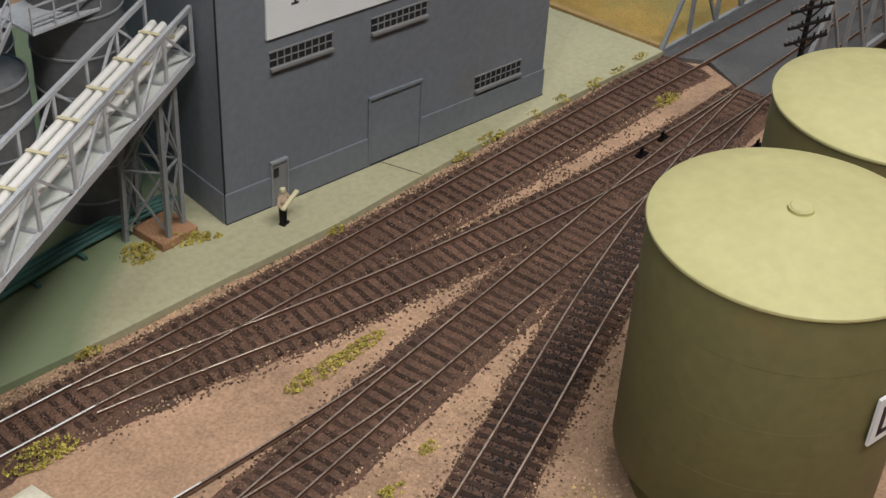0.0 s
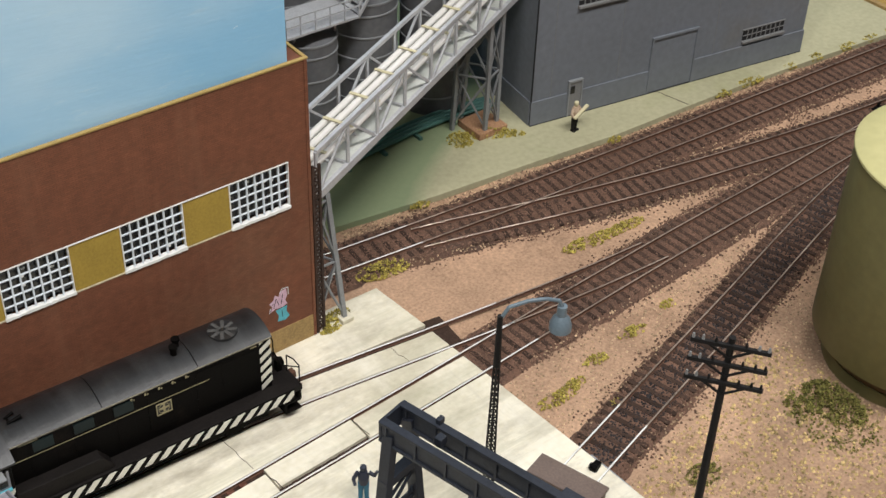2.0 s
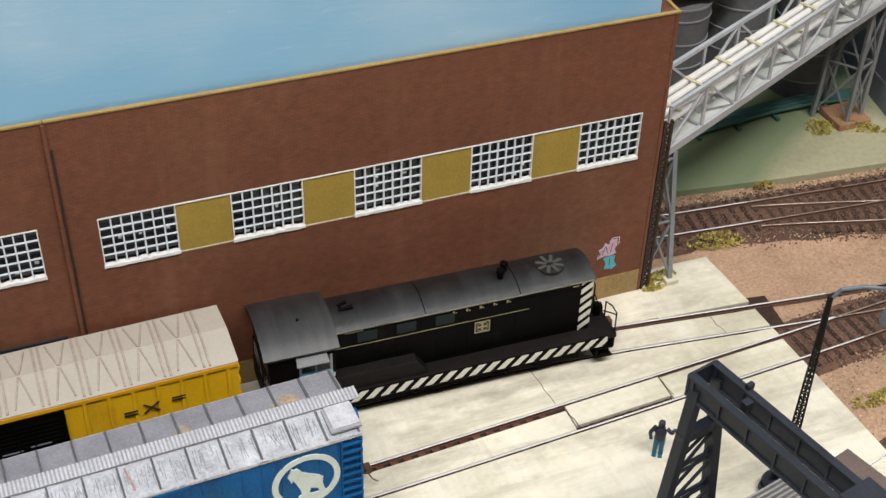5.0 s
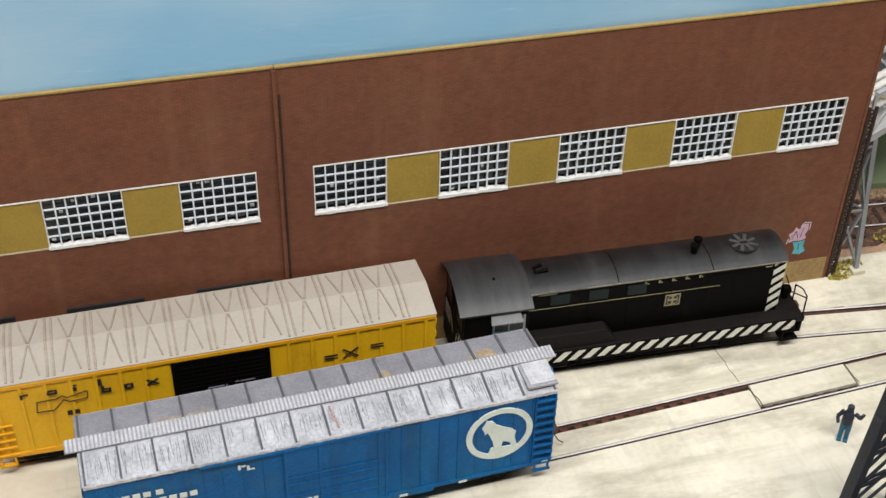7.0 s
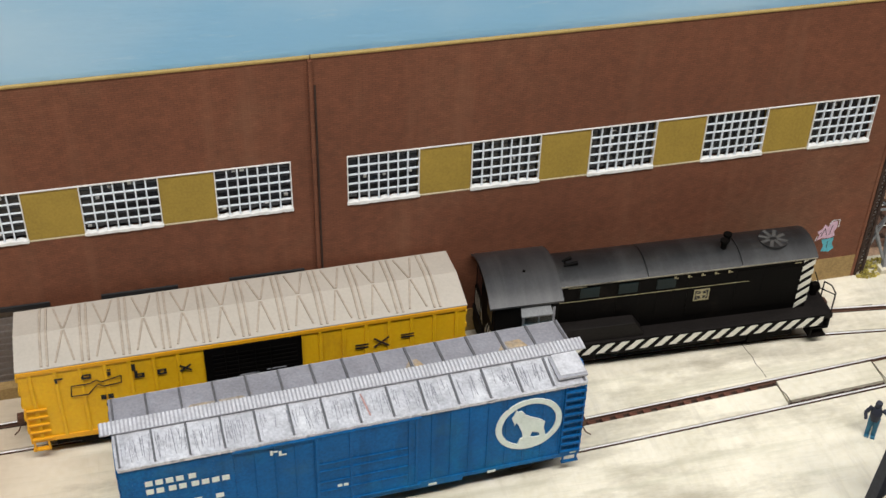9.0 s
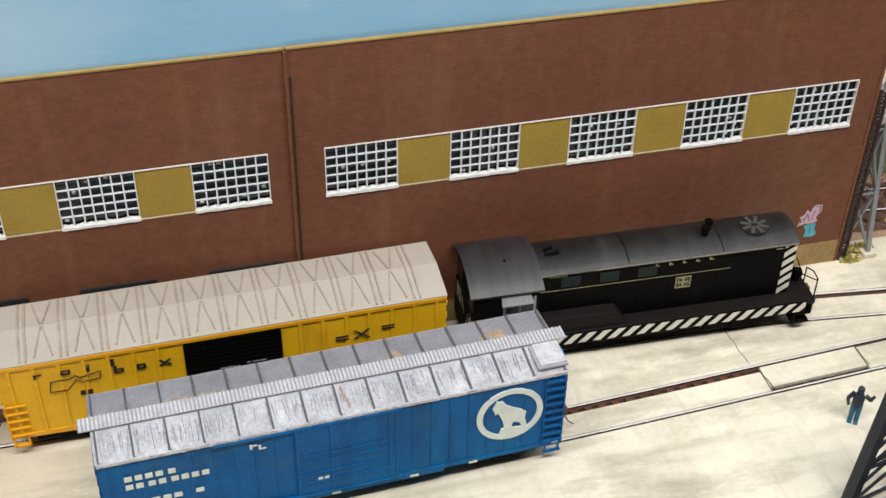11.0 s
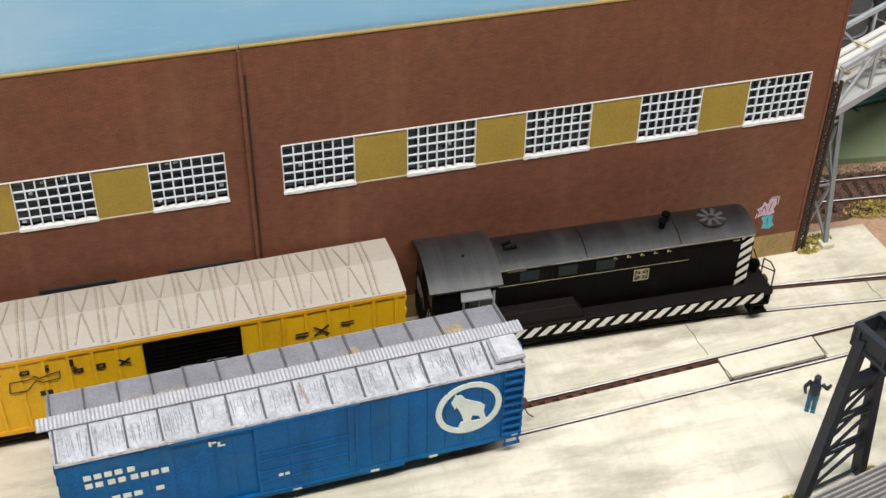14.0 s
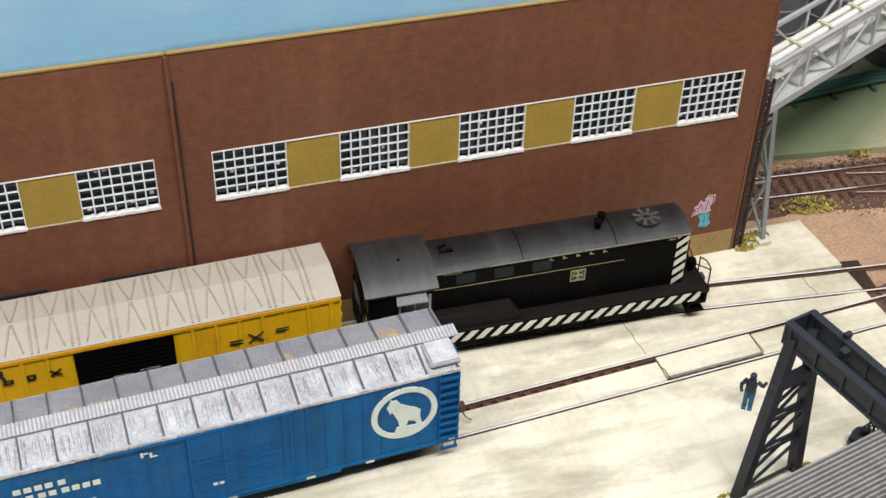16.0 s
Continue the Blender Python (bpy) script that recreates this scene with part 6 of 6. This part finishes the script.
crane_leg(0)
crane_leg(-190)
for sx in (-1, 1):
    part("girder", G().box(sx * 5.6 - 0.7, sx * 5.6 + 0.7, -205, 4, 78.8, 88), "crane", cr, bevel=0.2)
    part("flange", G().box(sx * 5.6 - 1.6, sx * 5.6 + 1.6, -205, 4, 87.0, 88.2).box(sx * 5.6 - 1.6, sx * 5.6 + 1.6, -205, 4, 78.4, 79.6), "crane", cr, bevel=0.2)
    for k in range(16):
        y = 1 - 13.4 * k
        part("stiffener", G().box(sx * 5.6 - 1.5, sx * 5.6 + 1.5, y - 0.5, y + 0.5, 79.4, 87.0), "crane", cr)
part("end_plate", G().box(-6.6, 6.6, 3.2, 4.4, 78.4, 88), "crane", cr, bevel=0.2)
part("lug", G().box(5, 8, -14, -12, 88, 90.4).box(-2, 1.5, -20, -17, 86, 90), "crane", cr, bevel=0.3)
trolley = part("trolley", G().box(-7, 7, -88, -66, 88.2, 92), "crane", cr, bevel=0.4)
part("hook_block", G().box(-3, 3, -80, -74, 24, 36).tube([(0, -77, 36), (0, -77, 90)], 0.3, 6), "crane", trolley)

# ---------------------------------------------------------------- street lamp, poles
lp = thing("lamp_mast", "thin dark lattice yard lamp with blue-grey bell shade", "lamp", at=mm(244.5, -128.2, -1))
mast = part("mast", G().beam((-1.6, -1.6, 0), (-0.7, -0.7, 78), 0.6, 0.6).beam((1.6, -1.6, 0), (0.7, -0.7, 78), 0.6, 0.6).beam((1.6, 1.6, 0), (0.7, 0.7, 78), 0.6, 0.6).beam((-1.6, 1.6, 0), (-0.7, 0.7, 78), 0.6, 0.6), "pole", lp)
for k in range(26):
    w = 1.6 - 0.9 * k / 26
    part("lace", G().box(-w, w, -w - 0.15, -w + 0.25, 3 * k, 3 * k + 0.6).box(-w, w, w - 0.25, w + 0.15, 3 * k, 3 * k + 0.6).box(-w - 0.15, -w + 0.25, -w, w, 3 * k, 3 * k + 0.6).box(w - 0.25, w + 0.15, -w, w, 3 * k, 3 * k + 0.6), "pole", mast)
part("pole_top", G().cyl((0, 0, 76), (0, 0, 101), 1.5, 1.1, 12), "pole", lp, smooth=True)
arm = [(0, 0, 99), (3, -1.2, 104.5), (10, -4.4, 106.4), (16, -7.4, 106.4), (20.6, -9.6, 104.8), (21.8, -10.2, 102.0)]
part("arm", G().tube(arm, 0.8, 10), "lamp_grey", lp, smooth=True)
part("shade", G().lathe((21.9, -10.3, 88.6), [(0.01, 13.6), (1.9, 13.4), (2.0, 9.0), (3.4, 7.4), (4.4, 4.4), (4.4, 2.0), (4.0, 1.8), (3.0, 4.2), (0.01, 4.4)], 28), "lamp_grey", lp, "blue-grey bell-shaped lamp shade", smooth=True)
part("bulb", G().lathe((21.9, -10.3, 88.6), [(0.01, 1.0), (1.4, 1.6), (1.8, 3.0), (1.2, 4.6)], 16), "sign_white", lp, smooth=True)


def utility_pole(x, y, h, turn, label):
    p = thing("utility_pole", label, "utility pole", "utility poles", at=mm(x, y, -3, turn))
    part("pole", G().cyl((0, 0, 0), (0, 0, h), 1.9, 1.25, 12), "pole", p, smooth=True)
    for k in range(3):
        z = h - 3 - 8.6 * k
        arm = part("crossarm", G().box(-13.9, 13.9, -2.0, -0.6, z - 0.9, z + 0.7), "pole", p, bevel=0.15)
        part("arm_brace", G().beam((-8, -1.2, z - 0.6), (0, -1.2, z - 5.6), 0.7, 0.7).beam((8, -1.2, z - 0.6), (0, -1.2, z - 5.6), 0.7, 0.7), "pole", arm)
        for x0 in (-13.0, -9.6, -5.2, 5.2, 9.6, 13.0):
            part("insulator", G().cyl((x0, -1.3, z + 0.8), (x0, -1.3, z + 2.6), 0.6, 0.4, 8), "insulator" if x0 < -9 or (k == 0 and x0 > 9) else "pole", arm, smooth=True)
    return p


utility_pole(283.0, -204.5, 127, -54, "black three-armed utility pole with pale insulators")
utility_pole(690, -77, 88, -20, "black three-armed utility pole beside the bridge")

# ---------------------------------------------------------------- shed roof, crate
rf = thing("shed_roof", "weathered grey corrugated shed roof beside the crane", "shed", at=mm(206, -145.5, 0, 13.4))
part("wall", G().box(-70, 33, -118, -2.5, -0.5, 13.2), "maroon", rf)
sheet = G()
sheet_prof = []
for i in range(58):
    y = -2.1 * i
    sheet_prof += [(y, 16.4), (y - 0.85, 16.4), (y - 1.15, 14.7), (y - 1.8, 14.7)]
for i, ((y0, z0), (y1, z1)) in enumerate(zip(sheet_prof, sheet_prof[1:])):
    # valley floors get a dark brown that paints in their shade
    sheet.cur = 1 if i % 4 == 2 else 0
    sheet.add([(-74, y0, z0), (36, y0, z0), (36, y1, z1), (-74, y1, z1), (-74, y0, z0 - 0.6), (36, y0, z0 - 0.6), (36, y1, z1 - 0.6), (-74, y1, z1 - 0.6)], [(0, 1, 2, 3), (7, 6, 5, 4), (1, 5, 6, 2), (0, 3, 7, 4)])
part("corrugated_sheet", sheet, ["corrugated", "valley_shade"], rf, "grey corrugated roofing sheet with shade painted in its valleys")

bx = thing("yard_hopper", "dull brown flat-topped unloading hopper over the siding", "hopper", at=mm(270.4, -148.4, 0, -73))
part("body", G().box(-15.5, 15.5, -5.6, 5.6, -1, 10.6), "maroon", bx, bevel=0.6)
part("lid", G().box(-16.3, 16.3, -6.3, 6.3, 10.6, 12.2), "maroon", bx, bevel=0.4)
for k in range(9):
    part("rivet_bar", G().box(-14.6 + 3.4 * k, -13.4 + 3.4 * k, -6.2, -5.5, 6.5, 10.4), "groove", bx)
solid("crossing_plate", G().prism([(285, -133), (297.2, -136), (298, -160), (286, -166)], -3, -0.3), "steel_grey", "grey crossing plate at the end of the siding", "plate", "structure", bevel=0.3)
wb = thing("wheel_block", "small black truck wheel block by the siding", "wheel block", at=mm(292.5, -143, 0, 15))
part("block", G().box(-2.6, 2.6, -1.5, 1.5, -0.4, 2.6), "black", wb, bevel=0.3)
part("wheel", G().cyl((-1.4, -1.9, 1.6), (-1.4, 1.9, 1.6), 1.6, 1.6, 12), "black", wb, smooth=True)
dr = thing("tyre_stack", "black scrap bundle beside the crane leg", "scrap", at=mm(237, -132, 0))
part("tyre", G().lathe((0, 0, 0), [(2.2, 0), (5, 0), (5.6, 1.8), (5, 3.6), (2.2, 3.6), (2.2, 0)], 24), "crane", dr, smooth=True)
part("tyre", G().lathe((0.8, 0.6, 3.6), [(2.0, 0), (4.6, 0), (5.2, 1.8), (4.6, 3.4), (2.0, 3.4), (2.0, 0)], 24), "crane", dr, smooth=True)
part("rod", G().tube([(-3, 0, 2), (-1, 1, 11), (2, 1.5, 12), (3, 0, 6)], 0.5, 6), "crane", dr)


# ---------------------------------------------------------------- figurines
def figurine(x, y, z, turn, mats, label, arm_up):
    g = G()
    g.cur = 1
    for s in (-1, 1):
        g.cyl((s * 1.3, 0, 0.5), (s * 1.2, 0, 5.4), 0.95, 1.1, 10).cyl((s * 1.2, 0, 5.4), (s * 1.0, 0, 10.2), 1.15, 1.5, 10)
        g.box(s * 1.3 - 0.9, s * 1.3 + 0.9, -2.1, 1.0, 0, 1.0)
    g.cur = 0
    g.cyl((0, 0, 9.6), (0, 0, 13.2), 2.1, 2.4, 12).cyl((0, 0, 13.2), (0, 0, 16.4), 2.5, 1.6, 12)
    g.cyl((-2.3, 0, 15.8), (-4.2, -0.6, 12.6), 0.95, 0.85, 8).cyl((-4.2, -0.6, 12.6), (-3.4, -2.4, 10.4), 0.8, 0.7, 8)
    if arm_up:
        g.cyl((2.3, 0, 15.6), (4.6, -0.8, 14.4), 0.95, 0.85, 8).cyl((4.6, -0.8, 14.4), (5.6, -1.4, 17.4), 0.8, 0.7, 8)
    else:
        g.cyl((2.3, 0, 15.6), (3.6, -1.4, 12.6), 0.95, 0.85, 8).cyl((3.6, -1.4, 12.6), (1.0, -3.2, 12.4), 0.8, 0.7, 8)
        g.cur = 2
        g.beam((-4.6, -3.2, 11.2), (6.6, -3.6, 16.0), 2.0, 1.0)
    g.cur = 2 if not arm_up else 0
    g.cyl((0, 0, 16.4), (0, -0.1, 17.2), 0.8, 0.8, 8).lathe((0, -0.2, 16.8), [(0.01, 0), (1.2, 0.5), (1.5, 1.6), (1.3, 2.7), (0.01, 3.3)], 12)
    ob = tagged(new("figurine", mesh_of("figurine", g, mats, smooth=True)), label, "figurine", "figurines")
    ob.matrix_basis = mm(x, y, z, turn)
    return ob


figurine(202.4, -98.2, 0.02, -35, ["figure_navy", "figure_blue", "figure_pale"], "small plain navy and blue yard figurine waving", True)
figurine(466, 62.5, 0.32, 10, ["figure_pale", "pole", "cream"], "small plain pale worker figurine carrying a board", False)

# ---------------------------------------------------------------- bridge at the yard throat
br = thing("railway_bridge", "grey steel truss bridge with a dark deck", "bridge")
part("deck", G().prism([(742, 27), (756, 3), (740, -25), (739, -52), (1050, -62), (1050, 14)], -5, -1.6), "deck", br, bevel=0.4)
for y0, y1 in ((29, 15), (-55, -64)):
    n = 10
    for k in range(n):
        a = Vector((744 + 30 * k, y0 + (y1 - y0) * k / n, -1.6))
        b = Vector((744 + 30 * (k + 1), y0 + (y1 - y0) * (k + 1) / n, -1.6))
        up = Vector((0, 0, 52 if k > 0 else 0))
        part("truss_post", G().beam(b, b + Vector((0, 0, 52)), 2.2, 2.2), "steel_grey", br)
        part("truss_diagonal", G().beam(a + up, b + (Vector((0, 0, 52)) if k == 0 else Vector((0, 0, 0))), 2.4 if k == 0 else 1.6, 2.0), "steel_grey", br)
        part("bottom_chord", G().beam(a, b, 2.4, 4), "steel_grey", br)
        if k:
            part("top_chord", G().beam(a + up, b + up, 2.6, 3), "steel_grey", br)
rg = G()
nx2, ny2 = 46, 26
vs = [(748 + 300 * i / (nx2 - 1), 30 + 270 * j / (ny2 - 1), -6 - 30 * min(1, i / 9) * (1 - 0.5 * j / ny2) + 3 * noise.noise(Vector((i * 0.5, j * 0.5, 1)))) for j in range(ny2) for i in range(nx2)]
rg.add(vs, [(j * nx2 + i, j * nx2 + i + 1, (j + 1) * nx2 + i + 1, (j + 1) * nx2 + i) for j in range(ny2 - 1) for i in range(nx2 - 1)])
solid("river_bank", rg, "rust", "rusty orange and olive bank below the bridge", "bank", "structure", smooth=True)
solid("retaining_wall", G().box(745, 749, 31, 330, -44, 2.4), "tan", "tan retaining wall at the pad's end", "wall", "structure", bevel=0.4)

tv = thing("truck_tyre", "black tyre lying behind the plant building", "tyre", at=mm(667, 92, 0.3))
part("tyre", G().lathe((0, 0, 0), [(3, 0), (6.4, 0), (7, 2), (6.4, 4), (3, 4), (3, 0)], 28), "black", tv, smooth=True)

# ---------------------------------------------------------------- plants
rp = random.Random(11)


def tuft(name, label, x, y, z, rx, ry, h, n, m, turn=0.0):
    """A clump of many small flock leaves."""
    g = G()
    vs, fs = [], []
    for _ in range(n):
        a, q = rp.uniform(0, 6.283), math.sqrt(rp.random())
        px, py = rx * q * math.cos(a), ry * q * math.sin(a)
        if noise.noise(Vector(((x + px) * 0.35, (y + py) * 0.35, 3))) < -0.12:
            continue
        pz = rp.uniform(0, h) * (1.05 - q * q * 0.9)
        s = rp.uniform(0.45, 1.1)
        d = Vector((rp.uniform(-1, 1), rp.uniform(-1, 1), rp.uniform(-0.3, 1.2))).normalized()
        e = d.cross(Vector((rp.uniform(-1, 1), rp.uniform(-1, 1), rp.uniform(-1, 1)))).normalized()
        f = d.cross(e)
        c = Vector((px, py, pz))
        b = len(vs)
        vs += [c + d * s, c - d * 0.4 * s + e * s * 0.7, c - d * 0.4 * s - e * s * 0.5 + f * s * 0.5, c - d * 0.4 * s - e * s * 0.3 - f * s * 0.6]
        fs += [(b, b + 1, b + 2), (b, b + 2, b + 3), (b, b + 3, b + 1), (b + 1, b + 3, b + 2)]
    ob = solid(name, g.add(vs, fs), m, label, "plant", "stuff")
    ob.matrix_basis = mm(x, y, z, turn)
    return ob


for x, y, rx, ry in ((310, -99, 12, 4), (322, -97, 8, 3.5), (343, -90, 8, 3.5), (371, -85.5, 9, 3.5), (400, -81, 5, 3), (405, -20, 20, 5), (428, -21, 14, 4), (700, -2, 12, 5), (330, -118, 5, 3)):
    tuft("grass_tuft", "low dry yellow-green grass tuft on the gravel", x, y, -3.2, rx, ry, 2.6, int(rx * ry * 7), "grass", rp.uniform(-15, 15))
for x, y, rx, ry in ((348, 55.5, 7, 2.5), (596, 41.5, 12, 3.5), (632, 39.5, 6, 3), (655, 38, 8, 3), (683, 35, 10, 3), (706, 33.5, 9, 3), (728, 33, 9, 4), (480, 42, 5, 2.5), (571, 41, 7, 3)):
    tuft("grass_tuft", "low yellow-green grass tuft at the pad's edge", x, y, -1.2, rx, ry, 3.4, int(rx * ry * 9), "grass", -6)
tuft("grass_tuft", "yellow-brown weeds round the trestle footing", 423, 86, 0.3, 20, 4, 5, 800, "grass", -30)
tuft("grass_tuft", "yellow-brown weeds round the trestle footing", 404, 92, 0.3, 8, 8, 5, 500, "grass", 0)
tuft("grass_tuft", "dry weeds round the bridge support footing", 258, 4.5, 0.0, 9, 4, 3.4, 420, "grass", 10)
tuft("grass_tuft", "dry weeds round the bridge support footing", 251, -1.5, 0.0, 6, 2.5, 2.8, 200, "grass", 0)
tuft("grass_tuft", "dry grass strip beside the paving", 300, 24, -2.8, 16, 7, 3.2, 900, "grass", -8)
tuft("bush", "olive green flock bush at the tank's foot", 411, -177, -3.2, 11, 17, 9, 1900, "bush")
tuft("bush", "thin olive weeds at the tank's foot", 404, -182, -3.2, 20, 24, 3, 900, "bush")
tuft("bush", "low olive green bush at the tank's foot", 396, -168, -3.2, 8, 7, 5, 420, "bush")
tuft("bush", "low olive green bush at the tank's foot", 330, -172, -3.2, 9, 6, 5, 400, "bush")
tuft("grass_tuft", "dry weeds at the crane's foot", 209, -137, 0, 6, 3.5, 3.4, 220, "grass")
tuft("grass_tuft", "dry weeds beside the crane", 232, -136, 0, 4, 3, 3, 140, "grass")
tuft("grass_tuft", "dry weeds at the crane's foot", 172, -142, 0, 5, 3, 2.4, 160, "grass")
